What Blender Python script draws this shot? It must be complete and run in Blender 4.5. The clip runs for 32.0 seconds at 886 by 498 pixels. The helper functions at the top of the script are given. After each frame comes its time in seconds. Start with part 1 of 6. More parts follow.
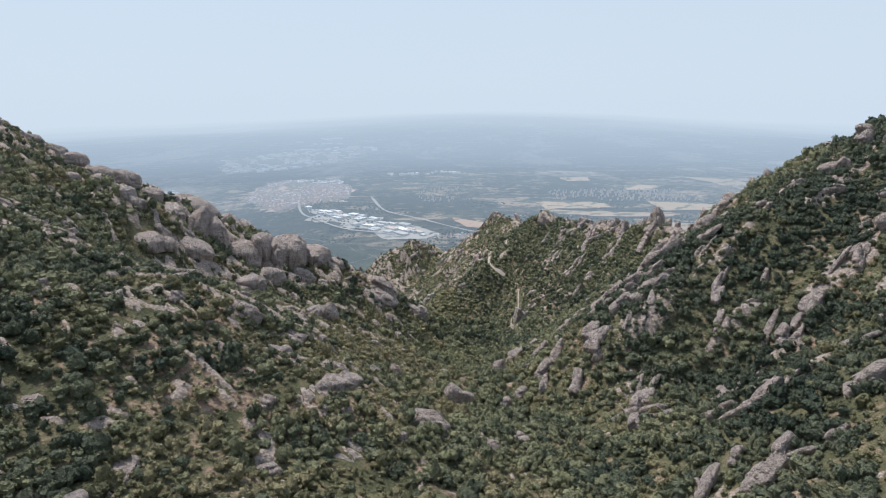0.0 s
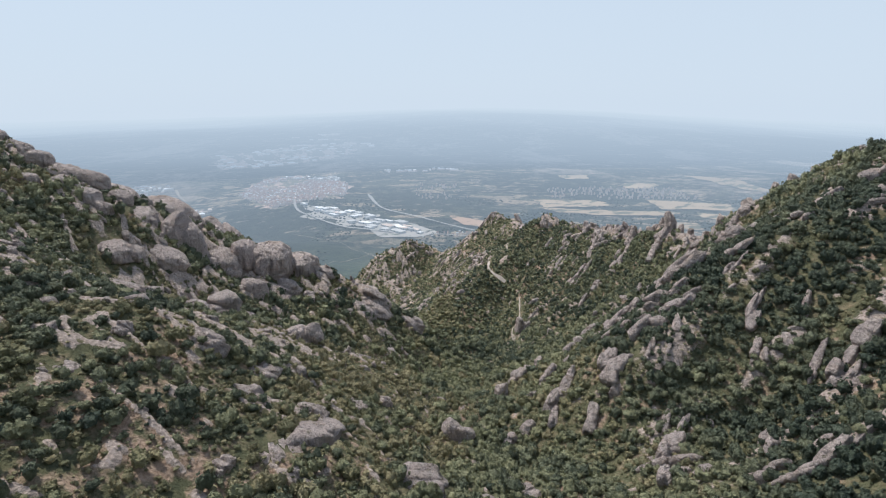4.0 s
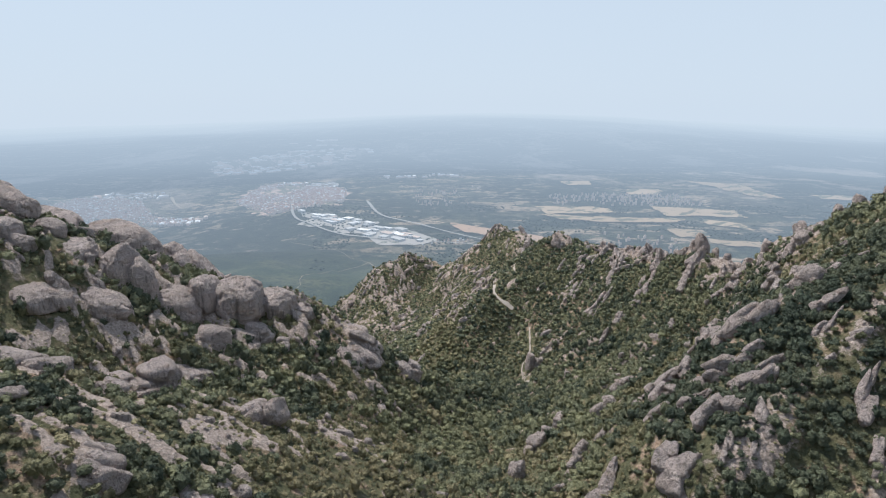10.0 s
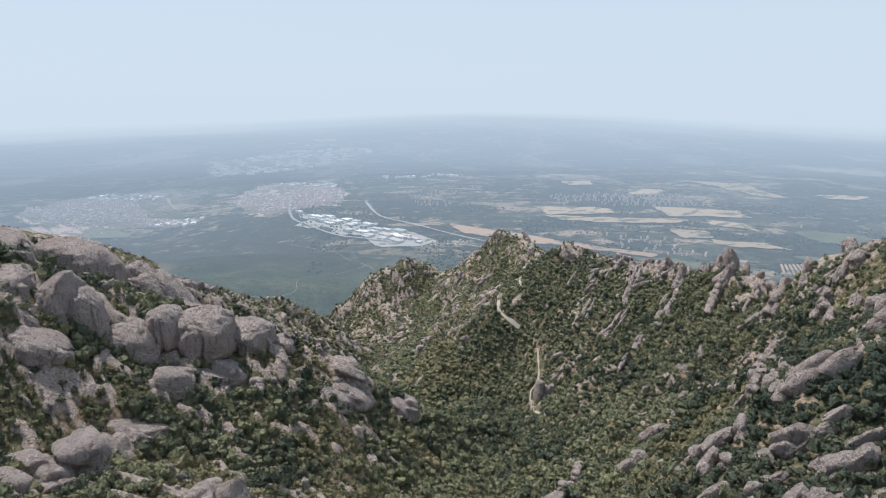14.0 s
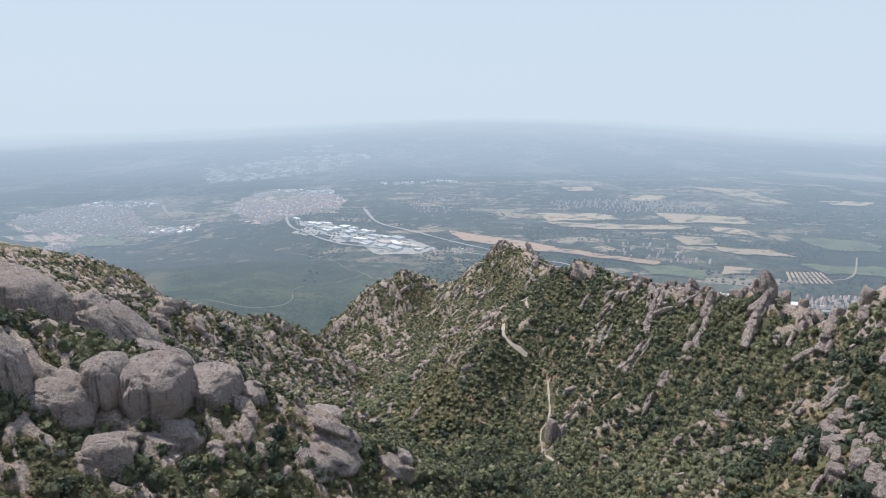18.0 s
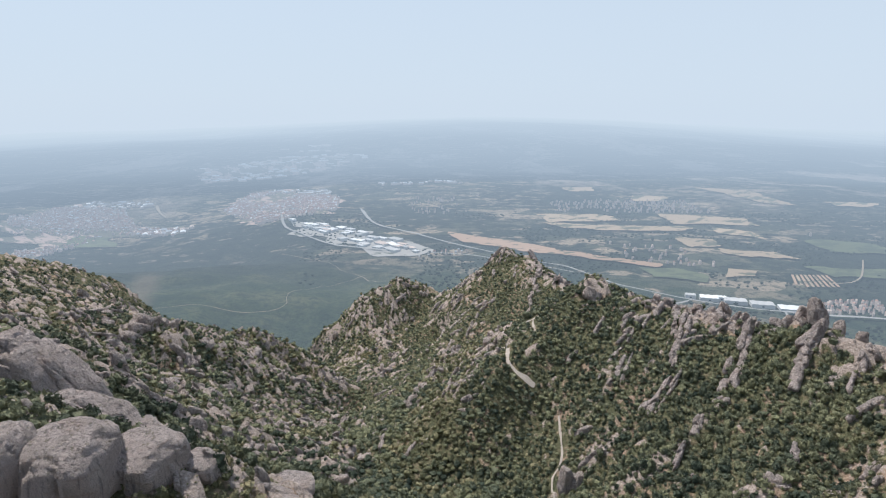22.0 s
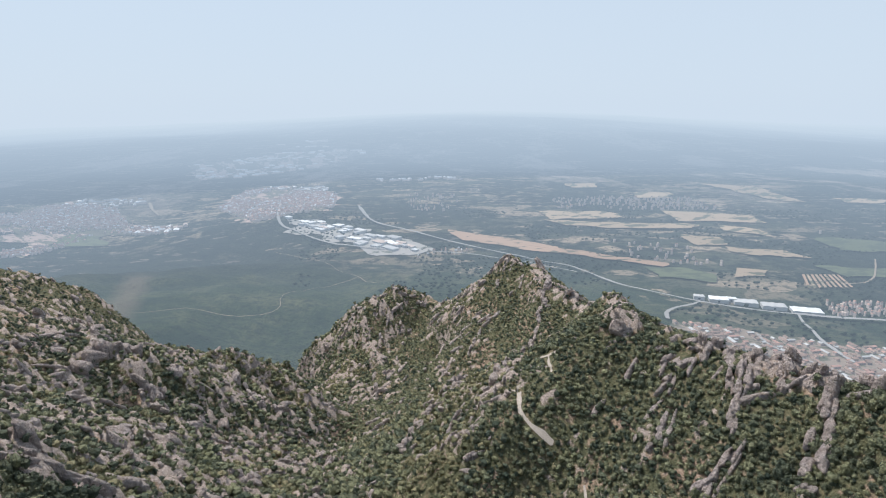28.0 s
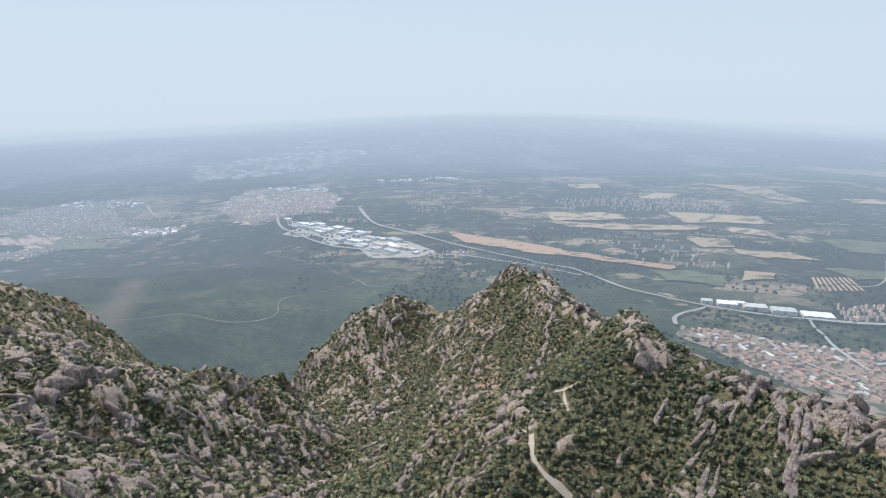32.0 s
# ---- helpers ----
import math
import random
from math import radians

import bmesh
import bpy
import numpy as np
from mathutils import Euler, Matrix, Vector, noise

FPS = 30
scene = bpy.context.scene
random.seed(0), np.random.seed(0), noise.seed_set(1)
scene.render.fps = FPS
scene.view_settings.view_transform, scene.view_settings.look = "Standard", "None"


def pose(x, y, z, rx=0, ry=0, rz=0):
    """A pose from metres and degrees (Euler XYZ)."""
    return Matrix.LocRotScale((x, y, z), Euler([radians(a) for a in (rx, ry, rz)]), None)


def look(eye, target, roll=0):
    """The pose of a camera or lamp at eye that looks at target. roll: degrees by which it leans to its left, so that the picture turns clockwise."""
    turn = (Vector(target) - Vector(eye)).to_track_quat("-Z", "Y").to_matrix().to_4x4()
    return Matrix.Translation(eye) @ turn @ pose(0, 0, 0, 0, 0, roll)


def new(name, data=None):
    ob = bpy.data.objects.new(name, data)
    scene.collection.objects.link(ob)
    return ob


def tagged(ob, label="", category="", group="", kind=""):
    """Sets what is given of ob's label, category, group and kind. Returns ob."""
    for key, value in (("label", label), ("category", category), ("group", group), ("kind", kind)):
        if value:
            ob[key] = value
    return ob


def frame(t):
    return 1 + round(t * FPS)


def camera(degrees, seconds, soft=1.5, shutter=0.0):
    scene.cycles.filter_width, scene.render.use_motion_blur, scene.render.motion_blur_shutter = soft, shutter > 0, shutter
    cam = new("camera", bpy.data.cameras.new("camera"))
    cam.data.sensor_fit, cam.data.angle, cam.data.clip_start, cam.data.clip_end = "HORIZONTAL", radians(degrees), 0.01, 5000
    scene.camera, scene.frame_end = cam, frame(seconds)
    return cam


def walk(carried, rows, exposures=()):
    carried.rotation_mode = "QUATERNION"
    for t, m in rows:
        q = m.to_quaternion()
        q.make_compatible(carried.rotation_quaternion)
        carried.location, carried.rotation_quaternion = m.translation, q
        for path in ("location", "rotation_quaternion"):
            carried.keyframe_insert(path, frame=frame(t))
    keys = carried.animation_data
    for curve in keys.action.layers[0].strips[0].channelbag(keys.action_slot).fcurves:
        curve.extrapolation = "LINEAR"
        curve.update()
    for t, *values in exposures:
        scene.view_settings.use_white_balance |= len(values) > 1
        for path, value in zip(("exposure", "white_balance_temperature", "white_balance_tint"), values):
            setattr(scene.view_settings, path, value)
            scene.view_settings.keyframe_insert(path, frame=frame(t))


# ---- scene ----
cam = camera(73.0, 32.0, 1.1)
PATH = [
    (0, pose(0.00, 0.00, 700.00, 76.011, 0.182, -0.000)),
    (0.5, pose(-0.02, 4.85, 699.88, 75.904, 0.147, -0.031)),
    (1, pose(-0.05, 9.72, 699.78, 75.801, 0.102, -0.066)),
    (1.5, pose(-0.08, 14.65, 699.71, 75.773, 0.050, -0.097)),
    (2, pose(-0.11, 19.66, 699.68, 75.719, 0.001, -0.123)),
    (2.5, pose(-0.16, 24.76, 699.70, 75.701, -0.084, -0.148)),
    (3, pose(-0.21, 29.98, 699.75, 75.669, -0.181, -0.185)),
    (3.5, pose(-0.27, 35.30, 699.83, 75.672, -0.210, -0.183)),
    (5.5, pose(-0.59, 59.02, 700.23, 75.672, -0.280, -0.219)),
    (6, pose(-0.59, 65.40, 700.28, 75.680, -0.230, -0.197)),
    (6.5, pose(-0.57, 71.85, 700.32, 75.780, -0.209, -0.210)),
    (7, pose(-0.53, 78.37, 700.39, 75.836, -0.208, -0.220)),
    (7.5, pose(-0.49, 84.95, 700.47, 75.808, -0.177, -0.211)),
    (8, pose(-0.44, 91.59, 700.58, 75.802, -0.178, -0.207)),
    (8.5, pose(-0.40, 98.27, 700.72, 75.886, -0.139, -0.208)),
    (9, pose(-0.38, 104.99, 700.88, 75.986, -0.130, -0.212)),
    (9.5, pose(-0.36, 111.74, 701.06, 76.083, -0.148, -0.206)),
    (10, pose(-0.36, 118.52, 701.26, 76.098, -0.128, -0.191)),
    (10.5, pose(-0.37, 125.34, 701.46, 76.135, -0.121, -0.199)),
    (11, pose(-0.37, 132.20, 701.65, 76.138, -0.119, -0.197)),
    (11.5, pose(-0.39, 139.07, 701.83, 76.162, -0.085, -0.188)),
    (12, pose(-0.40, 145.97, 701.98, 76.138, -0.059, -0.179)),
    (12.5, pose(-0.42, 152.88, 702.10, 76.179, -0.039, -0.192)),
    (13, pose(-0.44, 159.79, 702.19, 76.193, -0.023, -0.204)),
    (13.5, pose(-0.45, 166.71, 702.26, 76.127, -0.046, -0.237)),
    (14, pose(-0.45, 173.65, 702.30, 76.003, -0.019, -0.257)),
    (14.5, pose(-0.46, 180.60, 702.33, 75.920, 0.002, -0.273)),
    (16.5, pose(-0.58, 208.96, 701.97, 76.337, 0.020, -0.333)),
    (17, pose(-0.48, 216.34, 701.87, 76.467, 0.051, -0.349)),
    (17.5, pose(-0.36, 223.76, 701.77, 76.453, 0.069, -0.342)),
    (18, pose(-0.21, 231.23, 701.67, 76.502, 0.056, -0.349)),
    (18.5, pose(-0.04, 238.75, 701.59, 76.544, 0.027, -0.372)),
    (19, pose(0.14, 246.33, 701.54, 76.634, 0.061, -0.389)),
    (19.5, pose(0.33, 253.96, 701.52, 76.609, 0.083, -0.400)),
    (20, pose(0.52, 261.64, 701.55, 76.630, 0.065, -0.422)),
    (20.5, pose(0.71, 269.37, 701.61, 76.675, 0.074, -0.430)),
    (21, pose(0.88, 277.12, 701.71, 76.611, 0.042, -0.446)),
    (21.5, pose(1.05, 284.88, 701.83, 76.548, 0.049, -0.465)),
    (22, pose(1.22, 292.64, 701.97, 76.417, 0.020, -0.479)),
    (22.5, pose(1.38, 300.39, 702.11, 76.374, 0.050, -0.484)),
    (23, pose(1.55, 308.09, 702.24, 76.161, 0.046, -0.491)),
    (23.5, pose(1.71, 315.76, 702.37, 76.116, 0.074, -0.480)),
    (24, pose(1.88, 323.37, 702.48, 75.970, 0.114, -0.472)),
    (24.5, pose(2.06, 330.93, 702.58, 75.838, 0.115, -0.474)),
    (25, pose(2.24, 338.44, 702.67, 75.778, 0.121, -0.474)),
    (25.5, pose(2.41, 345.90, 702.76, 75.776, 0.113, -0.465)),
    (27.5, pose(2.90, 374.70, 703.12, 75.902, 0.093, -0.483)),
    (28, pose(3.00, 381.66, 703.24, 75.883, 0.100, -0.508)),
    (28.5, pose(3.09, 388.59, 703.36, 75.798, 0.101, -0.492)),
    (29, pose(3.18, 395.48, 703.49, 75.765, 0.105, -0.483)),
    (29.5, pose(3.27, 402.34, 703.62, 75.783, 0.125, -0.472)),
    (30, pose(3.36, 409.17, 703.76, 75.809, 0.138, -0.453)),
    (30.5, pose(3.45, 415.99, 703.90, 75.805, 0.139, -0.442)),
    (31, pose(3.54, 422.79, 704.03, 75.791, 0.172, -0.404)),
    (31.5, pose(3.62, 429.60, 704.17, 75.810, 0.196, -0.405)),
    (32, pose(3.70, 436.40, 704.31, 75.859, 0.224, -0.372)),
]
walk(cam, PATH, [(0, 0.0, 6180, 10), (32, 0.0, 6180, 10)])

# ---- world, sun ----
world = bpy.data.worlds.new("sky")
scene.world = world
world.use_nodes = True
wn = world.node_tree.nodes
sky = wn.new("ShaderNodeTexSky")
sky.sky_type = "NISHITA"
sky.sun_disc = False
SUN_EL, SUN_AZ = radians(57), radians(-45)       # azimuth from +y, clockwise positive
sky.sun_elevation, sky.sun_rotation = SUN_EL, SUN_AZ
sky.altitude, sky.air_density, sky.dust_density, sky.ozone_density = 700, 1.0, 0.8, 3.0
wn["Background"].inputs["Strength"].default_value = 0.13
# summer haze whitens the lower sky
wl = world.node_tree.links
where = wn.new("ShaderNodeTexCoord")
split = wn.new("ShaderNodeSeparateXYZ")
wl.new(where.outputs["Generated"], split.inputs[0])
murk = wn.new("ShaderNodeMapRange")
murk.interpolation_type = "SMOOTHSTEP"
for key, value in (("From Min", 0.02), ("From Max", 0.75), ("To Min", 0.97), ("To Max", 0.5)):
    murk.inputs[key].default_value = value
wl.new(split.outputs[2], murk.inputs["Value"])
veil = wn.new("ShaderNodeMix")
veil.data_type = "RGBA"
wl.new(murk.outputs[0], veil.inputs[0])
wl.new(sky.outputs[0], veil.inputs[6])
veil.inputs[7].default_value = (4.97, 5.66, 6.33, 1)
wl.new(veil.outputs[2], wn["Background"].inputs["Color"])

sun_data = bpy.data.lights.new("sun", "SUN")
sun_data.energy, sun_data.angle, sun_data.color = 4.2, radians(0.8), (1.0, 0.93, 0.83)
sun = new("sun", sun_data)
sun_dir = Vector((math.sin(SUN_AZ) * math.cos(SUN_EL), math.cos(SUN_AZ) * math.cos(SUN_EL), math.sin(SUN_EL)))
sun.matrix_world = look(sun_dir * 1500, (0, 0, 0))


# ---- numeric helpers ----
def hash2(ix, iy, seed):
    n = (ix.astype(np.int64) * 374761393 + iy.astype(np.int64) * 668265263 + seed * 974634777) & 0x7FFFFFFF
    n = ((n ^ (n >> 13)) * 1274126177) & 0x7FFFFFFF
    return ((n ^ (n >> 16)) & 0xFFFF) / 65535.0


def value_noise(x, y, seed):
    x, y = np.asarray(x, float), np.asarray(y, float)
    ix, iy = np.floor(x), np.floor(y)
    fx, fy = x - ix, y - iy
    fx, fy = fx * fx * (3 - 2 * fx), fy * fy * (3 - 2 * fy)
    a, b = hash2(ix, iy, seed), hash2(ix + 1, iy, seed)
    c, d = hash2(ix, iy + 1, seed), hash2(ix + 1, iy + 1, seed)
    return (a * (1 - fx) + b * fx) * (1 - fy) + (c * (1 - fx) + d * fx) * fy


def fbm(x, y, size, octaves=4, seed=0):
    """Fractal noise about 0, between -1 and 1; size is the largest wave in metres."""
    total, amp, norm = 0.0, 1.0, 0.0
    for k in range(octaves):
        total = total + amp * (value_noise(x / size, y / size, seed + k * 17) * 2 - 1)
        norm, amp, size = norm + amp, amp * 0.5, size * 0.5
    return total / norm


def smooth(a, b, v):
    t = np.clip((v - a) / (b - a), 0, 1)
    return t * t * (3 - 2 * t)


# ---- the relief: crest lines, gullies and slope lines ----
CREST_LEFT = [(-620, 640, 770), (-480, 600, 712), (-353, 556, 648), (-300, 522, 636), (-236, 450, 636), (-200, 460, 618), (-160, 480, 594),
              (-131, 488, 582), (-95, 505, 561), (-57, 516, 548), (-23, 521, 519), (8, 540, 494), (38, 570, 474)]
CREST_RIGHT = [(560, 330, 800), (420, 380, 740), (300, 440, 674), (275, 500, 640), (256, 560, 605), (243, 598, 564), (233, 633, 573), (205, 690, 550),
               (186, 731, 549), (160, 766, 548), (150, 790, 545), (132, 796, 556)]
CREST_FAR = [(132, 796, 556), (150, 825, 538), (160, 860, 516), (170, 905, 506), (184, 950, 501), (196, 1000, 499), (200, 1045, 474), (196, 1088, 457), (180, 1150, 448), (160, 1207, 455), (150, 1250, 441), (144, 1285, 440), (124, 1334, 457),
             (84, 1385, 398), (18, 1412, 352), (-12, 1424, 322), (-40, 1448, 342), (-60, 1464, 361), (-100, 1452, 342), (-132, 1460, 327), (-157, 1490, 314),
             (-204, 1512, 263), (-228, 1530, 235), (-309, 1540, 195), (-360, 1580, 120)]
SPUR = [(132, 796, 556), (116, 798, 546), (104, 792, 530), (86, 800, 511), (70, 835, 490), (52, 875, 473), (41, 912, 448), (20, 938, 428), (-12, 968, 390), (-60, 1040, 328)]
SPUR_FACE = [(84, 766, 514), (62, 757, 493), (21, 733, 461), (-16, 800, 436)]
GULLY = [(10, 60, 590), (22, 150, 572), (32, 249, 553), (46, 361, 527), (62, 450, 499), (58, 530, 473), (45, 610, 449), (5, 690, 424), (-58, 790, 401),
         (-90, 870, 368), (-112, 960, 328), (-122, 1060, 294), (-138, 1161, 270), (-170, 1300, 236), (-250, 1450, 160), (-330, 1600, 60)]
NEAR_LEFT = [(-420, 60, 760), (-300, 130, 694), (-200, 180, 647), (-171, 251, 634), (-138, 251, 626), (-108, 199, 617), (-126, 150, 612), (-72, 248, 595),
             (-40, 211, 593), (-59, 186, 590), (-40, 110, 596)]
NEAR_LEFT_FOOT = [(-300, 330, 672), (-220, 370, 622), (-147, 398, 569), (-88, 450, 541), (-57, 452, 526), (-20, 440, 520)]
LEFT_SIDE = [(-250, 280, 668), (-180, 320, 622), (-110, 345, 590), (-76, 352, 569), (-30, 360, 548)]
RIGHT_NEAR = [(60, 130, 580), (111, 181, 594), (131, 191, 604), (200, 200, 648), (300, 220, 712), (430, 240, 790)]
RIGHT_MID = [(81, 310, 557), (97, 317, 578), (122, 345, 596), (147, 313, 606), (181, 353, 630), (230, 390, 652), (277, 413, 669)]
RIGHT_LOW = [(93, 270, 561), (168, 268, 594), (235, 270, 640), (320, 290, 700)]
RIGHT_RAVINE = [(243, 575, 562), (226, 542, 553), (186, 500, 538), (150, 505, 520), (110, 520, 500), (75, 545, 478)]
RIGHT_STEP = [(76, 448, 513), (103, 372, 562), (140, 420, 574), (186, 462, 572), (225, 480, 595)]
PINNACLE_FOOT = [(190, 644, 537), (180, 663, 541), (140, 642, 514), (134, 667, 511), (137, 694, 506), (128, 730, 522), (100, 690, 488), (85, 628, 463)]
SPUR_BACK = [(100, 930, 425), (75, 1000, 382), (50, 1080, 346), (48, 1150, 345), (50, 1224, 366), (51, 1292, 346), (20, 1350, 318)]
FAR_FLANK = [(-20, 1060, 330), (-40, 1180, 300), (-60, 1300, 275), (-120, 1400, 270)]
LEFT_BACK = [(-300, 600, 580), (-225, 549, 586), (-190, 538, 580), (-224, 650, 553), (-288, 690, 535), (-281, 790, 468), (-262, 900, 420)]
LEFT_BACK_LOW = [(-130, 560, 545), (-130, 640, 480), (-140, 760, 425), (-165, 880, 368), (-171, 973, 320)]
OUTCROP = [(-700, 900, 610), (-480, 880, 515), (-321, 905, 450), (-344, 980, 447), (-449, 1125, 407), (-580, 1162, 431), (-760, 1180, 480)]
LEFT_FAR = [(-262, 990, 402), (-242, 1058, 398), (-185, 1070, 384), (-182, 1035, 340), (-152, 1092, 344), (-140, 1130, 292)]
LEFT_FAR_HILL = [(-900, 1400, 440), (-757, 1397, 408), (-695, 1398, 402), (-640, 1385, 390), (-614, 1396, 380), (-545, 1410, 300), (-480, 1450, 190), (-405, 1150, 366), (-333, 1165, 335),
                 (-300, 1260, 240), (-370, 1380, 170)]
VALE = [(-760, 1700, 60), (-600, 1740, -40), (-480, 1760, -90), (-380, 1800, -115), (-250, 1850, -110), (-120, 1880, -80), (-420, 2120, -70), (-650, 2000, -10)]
EAST_FOOT = [(620, 420, 600), (400, 620, 420), (350, 780, 365), (350, 1000, 290), (360, 1200, 230), (330, 1400, 180), (220, 1560, 140), (0, 1650, 140)]
DARK_HILL = [(-900, 1850, 60), (-300, 2200, -60), (-578, 2474, 12), (-700, 2850, -20), (-1100, 3050, -40), (-1500, 3000, -70),
             (-300, 2900, -60)]
DARK_HILL_FOOT = [(-1200, 3700, -230), (-700, 3500, -140), (-200, 3300, -110), (100, 2700, -40), (250, 2100, 20)]
FOOT = [(700, 1700, 60), (722, 2137, 0), (889, 2337, -30), (1141, 2058, -60), (1355, 2552, -75), (1509, 2541, -90), (1861, 3086, -112), (1300, 1500, -40),
        (2600, 2400, -120), (900, 900, 130), (1500, 700, 60)]
PLAIN = [(-207, 3746, -119), (-575, 4077, -128), (-560, 4900, -150), (845, 5064, -170), (2100, 4108, -136), (2567, 6555, -200), (-1170, 4865, -130),
         (-2242, 5162, -300), (-2926, 4710, -320), (-2300, 3600, -250), (0, 7500, -200), (-3500, 7500, -260), (4500, 7000, -200), (4000, 3500, -150)]
# closer slope lines; they win over the coarser ones beside them
VALLEY_FLOOR = [(-6, 297, 544), (52, 294, 532), (-28, 450, 503), (-18, 458, 494), (28, 499, 474), (-1, 515, 491), (20, 543, 468), (39, 424, 500), (49, 659, 441), (74, 630, 445),
                (72, 712, 456), (-13, 706, 428), (-14, 807, 417), (-37, 859, 400), (-108, 1008, 294), (-117, 1048, 290)]
LEFT_BENCHES = [(-114, 259, 622), (-206, 430, 625), (-193, 394, 594), (-165, 371, 569), (-118, 402, 551), (-147, 406, 565), (-115, 475, 557), (-139, 459, 562), (-137, 435, 572),
                (-115, 462, 561), (-90, 460, 551), (-65, 470, 539), (-48, 517, 535), (-24, 522, 514), (-49, 453, 524), (-75, 345, 573), (-131, 478, 581), (-111, 493, 576),
                (-126, 468, 574), (-149, 466, 575), (-110, 484, 568)]
RIGHT_RIBS = [(132, 265, 567), (178, 377, 625), (147, 356, 611), (129, 340, 598), (96, 309, 586), (75, 341, 562), (118, 308, 596), (80, 304, 570), (105, 371, 570), (72, 429, 515),
              (99, 459, 521), (164, 466, 563), (169, 539, 533), (210, 525, 564), (247, 517, 610), (246, 560, 586), (139, 579, 509), (127, 570, 496), (153, 329, 613), (130, 286, 580)]
RIDGE_RIBS = [(190, 834, 523), (121, 682, 505), (154, 725, 537), (167, 655, 534), (102, 608, 480), (182, 702, 554), (187, 637, 542), (204, 636, 557), (229, 629, 575), (215, 574, 549), (177, 573, 532),
              (190, 537, 524), (128, 700, 513), (114, 738, 512), (97, 721, 491), (113, 754, 516), (47, 747, 489), (157, 698, 529), (135, 628, 504), (158, 588, 508), (21, 723, 455)]
STONY_RIBS = [(-253, 808, 458), (-291, 980, 429), (-325, 939, 446), (-300, 911, 405), (-237, 943, 374), (-192, 950, 340), (-161, 965, 333), (-258, 1085, 376), (-220, 1092, 342),
              (-204, 1076, 334), (-152, 1097, 323), (-158, 1124, 300), (-248, 929, 397), (-161, 723, 456), (-235, 577, 586), (-207, 575, 568),
              (-300, 1075, 398), (-265, 1102, 391), (-240, 1108, 378), (-222, 1114, 362), (-195, 1114, 350), (-170, 1122, 330)]
PEAK_RIBS = [(-134, 1420, 314), (-43, 1385, 290), (-74, 1385, 293), (24, 1339, 352), (43, 1320, 378), (76, 1322, 402), (-25, 1320, 303), (5, 1289, 296), (-57, 1232, 283), (-153, 1353, 255),
             (-94, 1202, 264), (126, 1207, 403), (156, 1084, 407), (185, 1101, 440), (61, 1182, 361), (86, 1061, 391), (2, 882, 419), (160, 1193, 440), (185, 1329, 432), (158, 1331, 424), (200, 1312, 408)]
RISE = [(0, -250, 640), (-300, -200, 760), (300, -200, 790), (-700, 200, 830), (800, 100, 850), (0, -900, 700), (-1200, -300, 700), (1300, -300, 700),
        (-1300, 900, 560)]


def crest_x(line, y):
    return np.interp(y, [p[1] for p in line], [p[0] for p in line])


RIGHT_EDGE = sorted(CREST_RIGHT + CREST_FAR[1:10], key=lambda p: p[1])


def stony(x, y):
    """The share of bare rock, 0 to 1: the crests and the far left spur are bare, the right flank is wooded."""
    crest = np.exp(-((y - 485 - 0.05 * np.abs(x + 130)) / 38) ** 2) * smooth(0, -90, x)
    spur = smooth(540, 620, y) * smooth(-10, -110, x) * smooth(1700, 1400, y) * (1 - 0.5 * smooth(-360, -480, x))
    ridge = np.exp(-((x - crest_x(RIGHT_EDGE, y)) / 14) ** 2) * smooth(480, 560, y)
    peak = smooth(1080, 1300, y) * smooth(-240, -120, x)
    low = smooth(110, 60, x) * smooth(-60, 0, x) * smooth(700, 780, y)
    tail = np.exp(-((y - np.interp(x, [-310, -157, -60, 18, 124], [1540, 1490, 1462, 1410, 1334])) / 22) ** 2) * smooth(-330, -280, x) * smooth(150, 120, x)
    gully = np.exp(-((x - np.interp(y, [560, 700, 900, 1100], [20, -20, -70, -90])) / 45) ** 2) * smooth(520, 620, y) * smooth(1250, 1100, y)
    near = np.maximum(smooth(10, -70, x) * smooth(430, 370, y) * (0.12 + 0.2 * smooth(190, 290, y)), smooth(-110, -180, x) * smooth(300, 380, y) * smooth(700, 560, y) * 0.22)
    return np.clip(np.maximum.reduce([crest * 0.45, spur * 0.30, ridge * np.where(y > 860, 0.5, 0.42), peak * 0.05, tail * 0.3, low * 0.12, near * smooth(60, 120, y), 0.2 * smooth(0, -50, x) * smooth(320, 370, y) * smooth(520, 480, y), 0.04 + 0 * x]) * (1 - 0.75 * gully), 0, 1)


def crease(x, y):
    """Ridged noise that runs with the tilted beds of rock."""
    bend = fbm(x, y, 60, 2, 17) * 12
    east = smooth(-30, 40, x)
    u = (x - 0.5 * y) * (1 - east) + (x + 0.35 * y) * east
    v = (y + 0.5 * x) * (1 - east) + (y - 0.35 * x) * east + bend
    fold = lambda q: 1 - np.abs(2 * q - 1)
    return 0.55 * fold(value_noise(u / 40, v / 15, 41)) + 0.45 * fold(value_noise(u / 17, v / 6.5, 42)) + 0.15 * value_noise(x / 3.5, y / 3.5, 43)


_grid = np.random.default_rng(2).uniform(-700, 1400, (2, 20000))
CREASE_STEPS = np.quantile(crease(_grid[0], _grid[1]), np.linspace(0, 1, 201))


def bare_rock(x, y):
    """Where rock stands out of the soil, 0 to 1."""
    rank = np.interp(crease(x, y), CREASE_STEPS, np.linspace(0, 1, 201))
    return smooth(-0.07, 0.09, rank - (1 - stony(x, y)))


